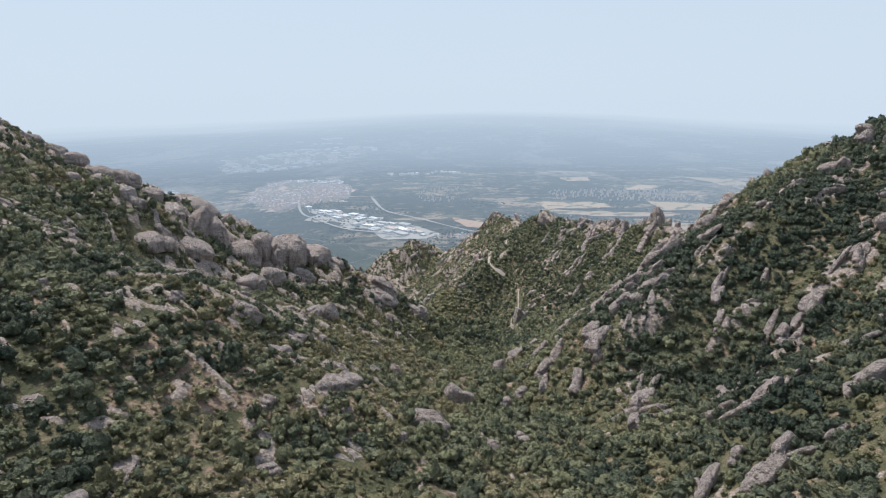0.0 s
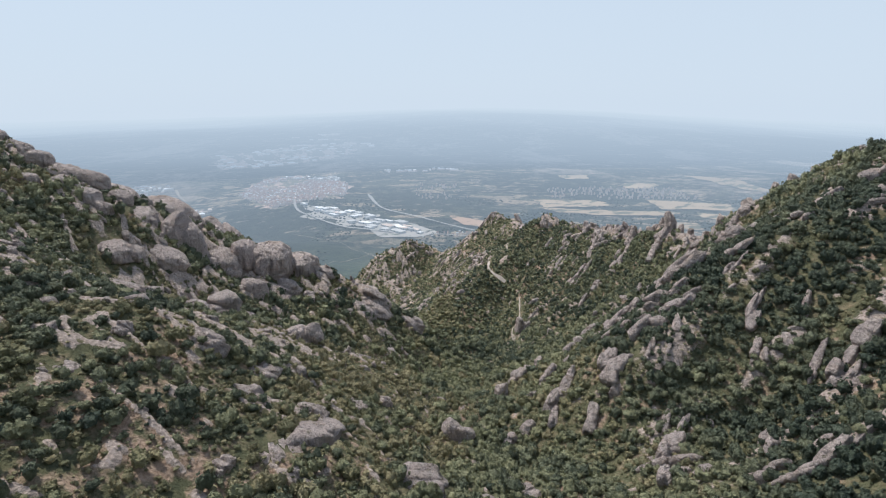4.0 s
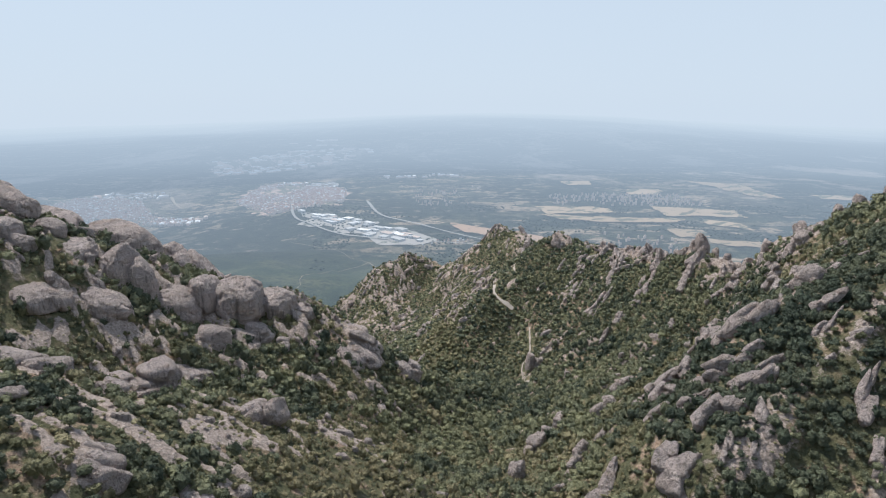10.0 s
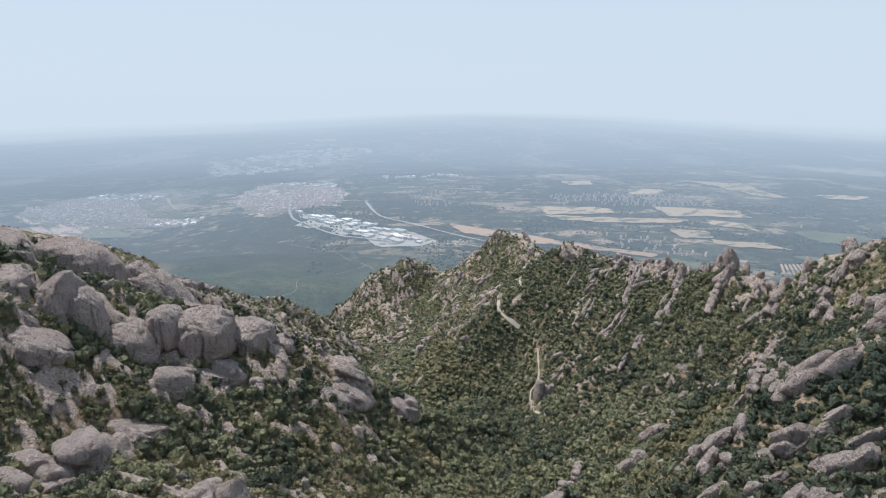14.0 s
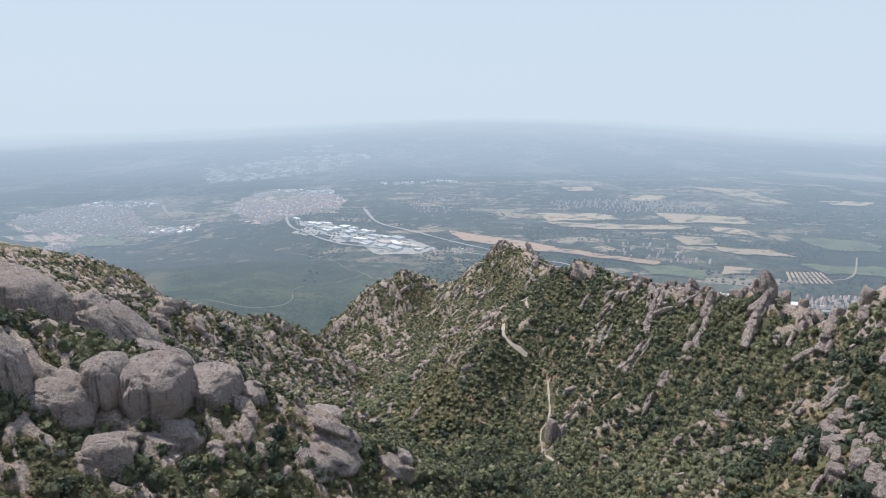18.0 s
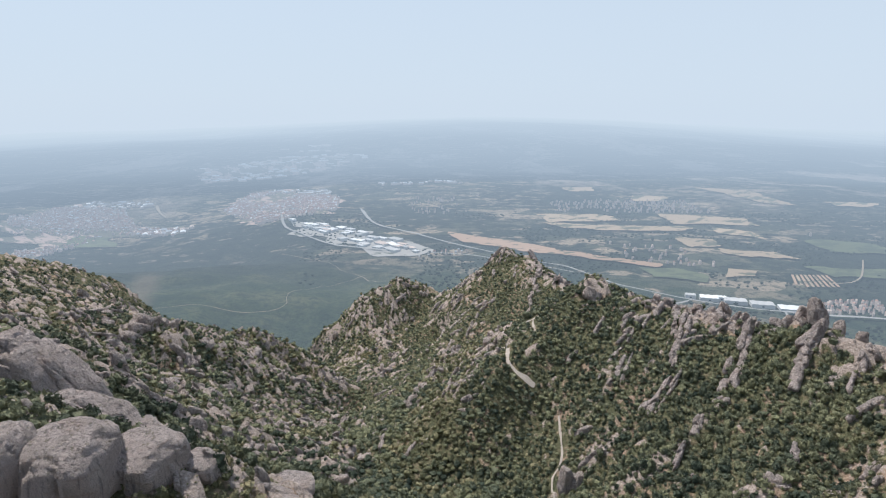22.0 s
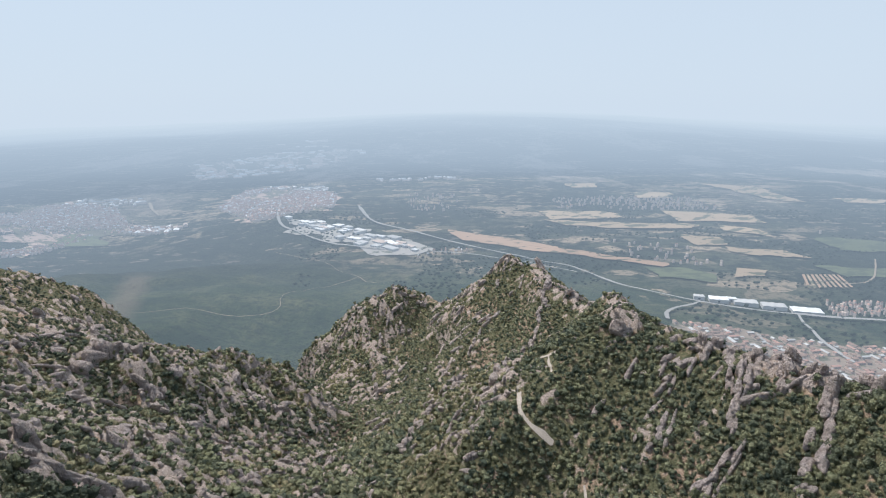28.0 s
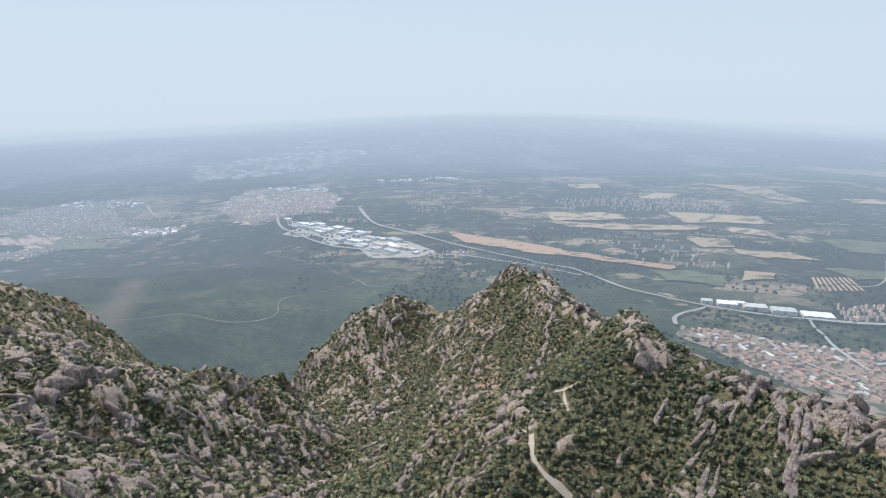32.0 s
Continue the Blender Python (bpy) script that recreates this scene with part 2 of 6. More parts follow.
def ribs(x, y):
    """Fins of rock that run down the flanks, 0 to 1."""
    bend = fbm(x, y, 60, 2, 14) * 14
    right = smooth(60, 105, x) * smooth(1000, 850, y)
    w = value_noise((x + 0.35 * y) / 42, (y - 0.35 * x + bend) / 9.5, 5)
    left = smooth(-20, -90, x) * smooth(420, 520, y) * smooth(1500, 1350, y)
    v = value_noise((x - 0.5 * y) / 36, (y + 0.5 * x + bend) / 10, 9)
    far = smooth(900, 1000, y) * smooth(-150, -90, x)
    u = value_noise((x + 0.35 * y + bend) / 24, (y - 0.35 * x) / 95, 11)
    spur = smooth(120, 60, x) * smooth(-80, -20, x) * smooth(700, 760, y) * smooth(1000, 900, y)
    t = value_noise((x + 0.6 * y + bend) / 10, (y - 0.6 * x) / 40, 13)
    sharp = lambda q: np.clip((q - 0.56) / 0.3, 0, 1)
    return np.maximum.reduce([right * sharp(w), left * sharp(v), far * 2.6 * sharp(u + 0.06), spur * sharp(t)])


def detail(x, y):
    """The small relief on the slopes: swells, ribs and rock standing out of the soil."""
    return bare_rock(x, y) * (2.0 + 4.0 * smooth(330, 600, y)) + fbm(x, y, 70, 3, 1) * 4.5 + fbm(x, y, 17, 3, 2) * 1.5 + ribs(x, y) * 4.2


def resample(line, step):
    out = []
    for (ax, ay, az), (bx, by, bz) in zip(line, line[1:]):
        n = max(1, round(math.hypot(bx - ax, by - ay) / step))
        out += [(ax + (bx - ax) * k / n, ay + (by - ay) * k / n, az + (bz - az) * k / n) for k in range(n)]
    return out + [line[-1]]


def fit_relief():
    rows = []
    for line in (VALLEY_FLOOR, LEFT_BENCHES, RIGHT_RIBS, RIDGE_RIBS, STONY_RIBS, PEAK_RIBS):
        rows += line
    first = len(rows)
    for line in (CREST_LEFT, CREST_RIGHT, CREST_FAR, SPUR, SPUR_FACE, GULLY):
        rows += resample(line, 30)
    for line in (NEAR_LEFT_FOOT, LEFT_SIDE, RIGHT_NEAR, RIGHT_MID, RIGHT_LOW, RIGHT_RAVINE, RIGHT_STEP, LEFT_BACK_LOW, SPUR_BACK, FAR_FLANK, EAST_FOOT):
        rows += resample(line, 60)
    for line in (NEAR_LEFT, PINNACLE_FOOT, LEFT_BACK, OUTCROP, LEFT_FAR, LEFT_FAR_HILL, VALE, DARK_HILL, DARK_HILL_FOOT, FOOT, PLAIN, RISE):
        rows += line
    rows = np.array(rows, float)
    keep = []
    for k, row in enumerate(rows):
        wide = 24 if row[1] < 800 else 34
        crest = any(math.hypot(row[0] - p[0], row[1] - p[1]) < 1 for p in CREST_LEFT + CREST_RIGHT + CREST_FAR + SPUR)
        if all(np.hypot(*(rows[j, :2] - row[:2])) > (wide if j < first <= k and not crest else 6) for j in keep):
            keep.append(k)
    rows = rows[keep]
    near = rows[:, 1] < 1600
    rows[near, 2] -= 1.5 + detail(rows[near, 0], rows[near, 1])      # the lines run over the tops of bushes and stones
    n = len(rows)
    gap = np.hypot(rows[:, None, 0] - rows[None, :, 0], rows[:, None, 1] - rows[None, :, 1])
    m = np.zeros((n + 3, n + 3))
    m[:n, :n] = -gap + np.eye(n) * 2.0
    m[:n, n:] = np.c_[np.ones(n), rows[:, :2] / 1000]
    m[n:, :n] = m[:n, n:].T
    return rows, np.linalg.solve(m, np.r_[rows[:, 2], 0, 0, 0])


KNOTS, WEIGHTS = fit_relief()


def relief(x, y):
    """Height of the bare slopes at x, y (arrays)."""
    x, y = np.atleast_1d(np.asarray(x, float)), np.atleast_1d(np.asarray(y, float))
    shape, x, y = x.shape, x.ravel(), y.ravel()
    out = np.empty(len(x))
    n = len(KNOTS)
    for k in range(0, len(x), 20000):
        xs, ys = x[k:k + 20000], y[k:k + 20000]
        out[k:k + 20000] = (-np.sqrt((xs[:, None] - KNOTS[:, 0]) ** 2 + (ys[:, None] - KNOTS[:, 1]) ** 2 + 9.0)) @ WEIGHTS[:n] \
            + WEIGHTS[n] + (WEIGHTS[n + 1] * xs + WEIGHTS[n + 2] * ys) / 1000
    return out.reshape(shape)


# ---- materials ----
class Nodes:
    """A small writer of node materials."""

    def __init__(self, name):
        self.mat = bpy.data.materials.new(name)
        self.mat.use_nodes = True
        self.tree = self.mat.node_tree
        self.bsdf = self.tree.nodes["Principled BSDF"]
        self.out = self.tree.nodes["Material Output"]
        self.bsdf.inputs["Specular IOR Level"].default_value = 0.2

    def put(self, socket, value):
        if isinstance(value, bpy.types.NodeSocket):
            self.tree.links.new(value, socket)
        elif isinstance(value, (tuple, list)) and len(value) == 3 and socket.type == "RGBA":
            socket.default_value = (*value, 1)
        else:
            socket.default_value = value

    def add(self, kind, out=0, **inputs):
        node = self.tree.nodes.new(kind)
        for key, value in inputs.items():
            self.put(node.inputs[key], value)
        return node.outputs[out]

    def position(self):
        return self.add("ShaderNodeNewGeometry", 0)

    def noise(self, where, scale, detail=4.0, rough=0.55):
        return self.add("ShaderNodeTexNoise", 0, Vector=where, Scale=scale, Detail=detail, Roughness=rough)

    def stretch(self, where, scale):
        node = self.tree.nodes.new("ShaderNodeMapping")
        self.put(node.inputs["Vector"], where)
        node.inputs["Scale"].default_value = scale
        return node.outputs[0]

    def math(self, op, a, b=0.0, c=0.0):
        node = self.tree.nodes.new("ShaderNodeMath")
        node.operation = op
        for socket, value in zip(node.inputs, (a, b, c)):
            self.put(socket, value)
        return node.outputs[0]

    def span(self, value, a, b, low=0.0, high=1.0):
        node = self.tree.nodes.new("ShaderNodeMapRange")
        for key, v in (("Value", value), ("From Min", a), ("From Max", b), ("To Min", low), ("To Max", high)):
            self.put(node.inputs[key], v)
        return node.outputs[0]

    def mix(self, fac, a, b, how="MIX"):
        node = self.tree.nodes.new("ShaderNodeMix")
        node.data_type, node.blend_type = "RGBA", how
        self.put(node.inputs[0], fac)
        self.put(node.inputs[6], a)
        self.put(node.inputs[7], b)
        return node.outputs[2]

    def ramp(self, fac, *stops):
        node = self.tree.nodes.new("ShaderNodeValToRGB")
        self.put(node.inputs[0], fac)
        spots = node.color_ramp.elements
        while len(spots) < len(stops):
            spots.new(0.5)
        for spot, (at, colour) in zip(spots, stops):
            spot.position, spot.color = at, (*colour, 1)
        return node.outputs[0]

    def attribute(self, name, out=2):
        node = self.tree.nodes.new("ShaderNodeAttribute")
        node.attribute_name = name
        return node.outputs[out]

    def bump(self, height, strength, distance):
        self.put(self.bsdf.inputs["Normal"], self.add("ShaderNodeBump", 0, Strength=strength, Distance=distance, Height=height))

    def finish(self, colour, rough=0.9):
        self.put(self.bsdf.inputs["Base Color"], colour)
        self.put(self.bsdf.inputs["Roughness"], rough)
        return self.mat


# airlight colours of the painted haze: over the plain, and at the horizon
HAZE_BLUE = (0.535, 0.662, 0.80)
HORIZON_HAZE = (0.655, 0.752, 0.832)


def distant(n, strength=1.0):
    """Haze painted as blue emission over the far plain backdrop, stronger farther out."""
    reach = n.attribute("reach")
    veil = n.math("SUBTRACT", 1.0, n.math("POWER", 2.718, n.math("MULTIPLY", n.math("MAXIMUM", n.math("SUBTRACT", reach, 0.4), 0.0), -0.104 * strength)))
    haze_glow = n.add("ShaderNodeEmission", 0, Color=n.mix(n.span(reach, 8.0, 30.0), HAZE_BLUE, HORIZON_HAZE), Strength=1.0)
    n.put(n.out.inputs["Surface"], mix_shader(n, veil, n.bsdf.outputs[0], haze_glow))
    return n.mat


def mix_shader(n, fac, a, b):
    node = n.tree.nodes.new("ShaderNodeMixShader")
    n.put(node.inputs[0], fac)
    n.put(node.inputs[1], a)
    n.put(node.inputs[2], b)
    return node.outputs[0]


def make_slope():
    n = Nodes("dry mountain slope")
    p = n.position()
    patch, clump, grit = n.noise(p, 0.022, 5), n.noise(p, 0.16, 4), n.noise(p, 0.9, 4)
    herb = n.ramp(clump, (0.3, (0.072, 0.080, 0.046)), (0.5, (0.125, 0.122, 0.068)), (0.7, (0.23, 0.185, 0.118)))
    soil = n.ramp(grit, (0.3, (0.27, 0.185, 0.128)), (0.7, (0.45, 0.335, 0.255)))
    stone = n.ramp(grit, (0.25, (0.22, 0.18, 0.155)), (0.55, (0.42, 0.345, 0.30)), (0.8, (0.60, 0.51, 0.455)))
    bare = n.span(n.math("ADD", patch, n.math("MULTIPLY", clump, 0.8)), 0.96, 1.08)
    base = n.mix(bare, herb, soil)
    up = n.add("ShaderNodeSeparateXYZ", 2, Vector=n.add("ShaderNodeNewGeometry", 1))
    steep = n.span(n.math("SUBTRACT", up, n.math("MULTIPLY", n.math("SUBTRACT", clump, 0.5), 1.0)), 0.56, 0.44)
    crag = n.span(n.math("ADD", n.attribute("stony"), n.math("MULTIPLY", n.math("SUBTRACT", n.noise(p, 0.3, 5, 0.75), 0.5), 1.3)), 0.42, 0.58)
    n.bump(n.math("ADD", n.math("ADD", clump, n.noise(p, 0.4, 5, 0.7)), n.math("MULTIPLY", grit, 0.4)), 1.0, 2.2)
    return n.finish(n.mix(n.math("MAXIMUM", steep, crag), base, stone), 0.95)


def make_rock():
    n = Nodes("grey-pink conglomerate rock")
    p = n.position()
    beds = n.noise(n.stretch(p, (0.05, 0.05, 0.5)), 1.0, 5)
    streak = n.noise(n.stretch(p, (0.55, 0.55, 0.06)), 1.0, 4)
    pebble = n.noise(p, 2.2, 5, 0.65)
    blotch = n.noise(p, 0.12, 4)
    pits = n.noise(p, 0.8, 6, 0.72)
    colour = n.ramp(pebble, (0.25, (0.38, 0.315, 0.295)), (0.5, (0.63, 0.528, 0.492)), (0.75, (0.80, 0.695, 0.65)))
    colour = n.mix(n.span(blotch, 0.42, 0.66, 0.0, 0.5), colour, (0.50, 0.42, 0.375))
    colour = n.mix(n.span(streak, 0.55, 0.70, 0.0, 0.7), colour, (0.17, 0.152, 0.145))
    colour = n.mix(n.span(beds, 0.56, 0.68, 0.0, 0.5), colour, (0.47, 0.345, 0.275))
    colour = n.mix(n.span(pits, 0.40, 0.30, 0.0, 0.7), colour, (0.14, 0.128, 0.11))
    # lichen and tufts that have taken hold in the hollows of the tops
    tuft = n.math("MULTIPLY", n.span(n.noise(p, 0.45, 5, 0.7), 0.56, 0.64, 0.0, 0.6), n.span(n.add("ShaderNodeSeparateXYZ", 2, Vector=n.add("ShaderNodeNewGeometry", 1)), 0.35, 0.75))
    colour = n.mix(tuft, colour, (0.20, 0.185, 0.11))
    tint = n.add("ShaderNodeObjectInfo", 5)
    colour = n.mix(n.span(tint, 0, 1, 0.0, 0.25), colour, (0.42, 0.355, 0.325))
    cut = n.noise(n.stretch(n.mix(0.35, p, n.add("ShaderNodeTexNoise", 1, Vector=p, Scale=0.2, Detail=3.0), "ADD"), (0.24, 0.24, 0.10)), 1.0, 6, 0.62)
    fold = n.math("ABSOLUTE", n.math("SUBTRACT", cut, 0.5))
    relief_map = n.math("ADD", n.math("MULTIPLY", n.span(fold, 0.0, 0.05), 0.5), n.math("ADD", n.math("MULTIPLY", beds, 1.2), n.math("ADD", n.math("MULTIPLY", pebble, 0.5), n.math("MULTIPLY", pits, 1.4))))
    n.bump(relief_map, 1.0, 2.0)
    return n.finish(colour, 0.92)


def make_leaf(name, low, mid, high):
    n = Nodes(name)
    p = n.position()
    tone = n.attribute("tone")
    patch = n.noise(p, 0.03, 4, 0.65)
    fine = n.noise(p, 1.3, 4, 0.7)
    value = n.math("ADD", n.math("MULTIPLY", tone, 0.62), n.math("ADD", n.math("MULTIPLY", patch, 0.55), n.math("MULTIPLY", fine, 0.5)))
    colour = n.ramp(value, (0.5, low), (0.8, mid), (1.0, high))
    grain = n.add("ShaderNodeNewGeometry", 8)
    colour = n.mix(n.span(grain, 0, 1, 0.0, 0.3), colour, (0.105, 0.128, 0.068))
    n.bump(n.noise(p, 1.1, 4, 0.75), 1.0, 1.8)
    n.bsdf.inputs["Specular IOR Level"].default_value = 0.25
    return n.finish(colour, 0.75)


def make_plain():
    n = Nodes("hazy farmland and woods of the plain")
    plan = n.add("ShaderNodeUVMap", 0)
    wood, small = n.noise(plan, 1.1, 6), n.noise(plan, 9.0, 5, 0.65)
    wobble = n.mix(0.16, plan, n.add("ShaderNodeTexNoise", 1, Vector=plan, Scale=4.0, Detail=3.0))
    cells = n.add("ShaderNodeTexVoronoi", 1, Vector=n.stretch(wobble, (4.6, 8.5, 1.0)), Scale=1.0)
    pick = n.add("ShaderNodeSeparateColor", 0, Color=cells)
    field = n.ramp(pick, (0.0, (0.045, 0.058, 0.038)), (0.42, (0.085, 0.09, 0.056)), (0.68, (0.19, 0.165, 0.115)), (0.88, (0.40, 0.315, 0.23)))
    forest = n.ramp(small, (0.3, (0.008, 0.016, 0.013)), (0.7, (0.050, 0.064, 0.040)))
    forest = n.mix(n.span(n.noise(plan, 55.0, 4, 0.7), 0.45, 0.58, 0.0, 0.6), forest, (0.006, 0.012, 0.011))
    copse = n.ramp(n.noise(plan, 4.5, 5, 0.6), (0.35, (0.022, 0.040, 0.022)), (0.5, (0.050, 0.070, 0.034)), (0.68, (0.105, 0.112, 0.058)))
    copse = n.mix(n.span(n.noise(plan, 55.0, 4, 0.7), 0.45, 0.6, 0.0, 0.55), copse, (0.012, 0.024, 0.014))
    forest = n.mix(n.span(n.attribute("reach"), 3.3, 2.7), forest, copse)
    mask = n.span(n.math("ADD", wood, n.math("MULTIPLY", small, 0.8)), 0.89, 0.97)
    east = n.add("ShaderNodeSeparateXYZ", 0, Vector=plan)
    near = n.span(n.math("ADD", n.attribute("reach"), n.math("MULTIPLY", east, 0.9)), 2.6, 3.3)
    # woods close in towards the east
    north_part = n.add("ShaderNodeSeparateXYZ", 1, Vector=plan)
    far_east = n.span(n.math("ADD", n.math("SUBTRACT", east, n.math("MULTIPLY", north_part, 0.55)), n.math("MULTIPLY", n.math("SUBTRACT", small, 0.5), 0.8)), 0.0, 0.25, 1.0, 0.25)
    colour = n.mix(n.math("MULTIPLY", n.math("MULTIPLY", mask, near), far_east), forest, field)
    crowns = n.noise(plan, 62.0, 4, 0.7)
    n.bump(n.math("ADD", crowns, n.noise(plan, 12.0, 3)), 0.9, 16.0)
    n.finish(n.mix(n.span(n.noise(plan, 26.0, 5, 0.65), 0.5, 0.62, 0.0, 0.8), colour, (0.022, 0.034, 0.022)), 0.95)
    speck = n.span(n.math("ADD", n.noise(n.stretch(plan, (7.0, 11.0, 1.0)), 1.0, 4, 0.7), n.math("MULTIPLY", n.noise(plan, 0.5, 3), 0.35)), 0.76, 0.81, 0.0, 0.5)
    open_land = n.span(n.attribute("reach"), 3.4, 4.2)
    base = n.bsdf.inputs["Base Color"].links[0].from_socket
    n.put(n.bsdf.inputs["Base Color"], n.mix(n.math("MULTIPLY", speck, open_land), base, (0.42, 0.34, 0.28)))
    # an old cleared strip, half overgrown, down the wooded hill
    north = n.add("ShaderNodeSeparateXYZ", 1, Vector=plan)
    off = n.math("ADD", n.math("ADD", east, 1.196), n.math("MULTIPLY", n.math("SUBTRACT", north, 2.61), 0.386))
    off = n.math("ADD", n.math("ABSOLUTE", off), n.math("MULTIPLY", n.math("SUBTRACT", small, 0.5), 0.09))
    strip = n.math("MULTIPLY", n.span(off, 0.08, 0.02, 0.0, 0.6), n.math("MULTIPLY", n.span(north, 3.15, 2.9), n.span(north, 1.6, 1.8)))
    n.put(n.bsdf.inputs["Base Color"], n.mix(strip, n.bsdf.inputs["Base Color"].links[0].from_socket, (0.155, 0.125, 0.088)))
    wide = n.noise(n.stretch(plan, (0.8, 0.30, 1.0)), 1.0, 6, 0.68)
    far_land = n.math("MULTIPLY", n.span(n.attribute("reach"), 5.5, 8.0), n.span(wide, 0.52, 0.60, 0.0, 0.8))
    base = n.bsdf.inputs["Base Color"].links[0].from_socket
    base = n.mix(n.math("MULTIPLY", n.span(n.attribute("reach"), 5.5, 8.0), n.span(wide, 0.44, 0.36, 0.0, 0.8)), base, (0.012, 0.02, 0.016))
    n.put(n.bsdf.inputs["Base Color"], n.mix(far_land, base, (0.52, 0.43, 0.36)))
    # haze emission is mixed over the plain's own colour
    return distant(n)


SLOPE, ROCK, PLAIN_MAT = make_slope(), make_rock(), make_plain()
OAK = make_leaf("dark evergreen oak leaves", (0.064, 0.087, 0.066), (0.172, 0.190, 0.124), (0.345, 0.345, 0.200))
SCRUB = make_leaf("olive scrub leaves", (0.145, 0.150, 0.080), (0.275, 0.258, 0.140), (0.430, 0.375, 0.220))


def make_plain_paint(name, colour, rough=0.8, far=True, spread=0.25, hedge=0.0):
    n = Nodes(name)
    p = n.position()
    tint = n.add("ShaderNodeObjectInfo", 5)
    speck = n.noise(p, 0.15, 4)
    low = tuple(c * (1 - spread) for c in colour)
    high = tuple(min(1, c * (1 + spread)) for c in colour)
    paint = n.mix(n.math("MULTIPLY", n.math("ADD", speck, tint), 0.5), low, high)
    if hedge:
        clumps = n.span(n.noise(n.stretch(p, (1.0, 2.0, 1.0)), 0.011, 5, 0.65), 0.66 - hedge, 0.70 - hedge, 0.0, 0.85)
        paint = n.mix(clumps, paint, (0.06, 0.072, 0.042))
    n.finish(paint, rough)
    # far paints carry the same haze as emission
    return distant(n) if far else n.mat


# ---- mesh helpers ----
def mesh_from(name, verts, faces, materials, smooth_faces=False, slots=None, **attributes):
    """A mesh from arrays: verts n x 3, faces m x 3 or m x 4."""
    mesh = bpy.data.meshes.new(name)
    m, k = faces.shape
    mesh.vertices.add(len(verts))
    mesh.vertices.foreach_set("co", np.ascontiguousarray(verts, dtype=np.float32).ravel())
    mesh.loops.add(m * k)
    mesh.loops.foreach_set("vertex_index", np.ascontiguousarray(faces, dtype=np.int32).ravel())
    mesh.polygons.add(m)
    mesh.polygons.foreach_set("loop_start", np.arange(0, m * k, k, dtype=np.int32))
    mesh.polygons.foreach_set("loop_total", np.full(m, k, dtype=np.int32))
    for mat in materials:
        mesh.materials.append(mat)
    mesh.polygons.foreach_set("use_smooth", np.full(m, smooth_faces))
    if slots is not None:
        mesh.polygons.foreach_set("material_index", slots.astype(np.int32))
    for key, values in attributes.items():
        mesh.attributes.new(key, "FLOAT", "POINT").data.foreach_set("value", np.ascontiguousarray(values, dtype=np.float32))
    mesh.update(calc_edges=True)
    return mesh


def icosphere(level):
    bm = bmesh.new()
    bmesh.ops.create_icosphere(bm, subdivisions=level, radius=1.0)
    verts = np.array([v.co[:] for v in bm.verts])
    faces = np.array([[v.index for v in f.verts] for f in bm.faces])
    bm.free()
    return verts, faces


ICO = {k: icosphere(k) for k in (1, 2, 3, 4, 5)}

# ---- the ground: one sheet from under the camera to the horizon ----
MID = np.array((0.0, 220.0, 700.0))
NEAR_REACH, FAR_REACH = 2600.0, 4680.0


def pull_in(points):
    """Draws what lies beyond NEAR_REACH in towards MID along its line of sight, so that the horizon stays within reach."""
    off = points - MID
    r = np.linalg.norm(off, axis=1)
    span = FAR_REACH - NEAR_REACH
    r2 = np.where(r < NEAR_REACH, r, NEAR_REACH + span * (1 - np.exp(-np.maximum(r - NEAR_REACH, 0) / span)))
    return MID + off * (r2 / np.maximum(r, 1e-6))[:, None], r / 1000, r2 / np.maximum(r, 1e-6)


def ground_height(x, y):
    z = relief(x, y)
    calm = smooth(2000, 1500, y)
    z = z + calm * detail(x, y) + (1 - calm) * fbm(x, y, 420, 4, 3) * (10 + 75 * smooth(300, -300, x) * smooth(3500, 2900, y))
    away = np.hypot(x, y - 220)
    turn = np.degrees(np.arctan2(x, y - 220))
    hills = 560 * np.exp(-((turn - 5) / 21) ** 2) + 60 * fbm(turn * 60, away * 0.2, 700, 4, 8)
    outer = 1 - smooth(16000, 7000, away)
    low = -200 - 270 * smooth(12000, 24000, away) + 45 * fbm(x, y, 2600, 4, 6)
    return z * (1 - outer) + outer * low + smooth(11000, 24000, away) * hills


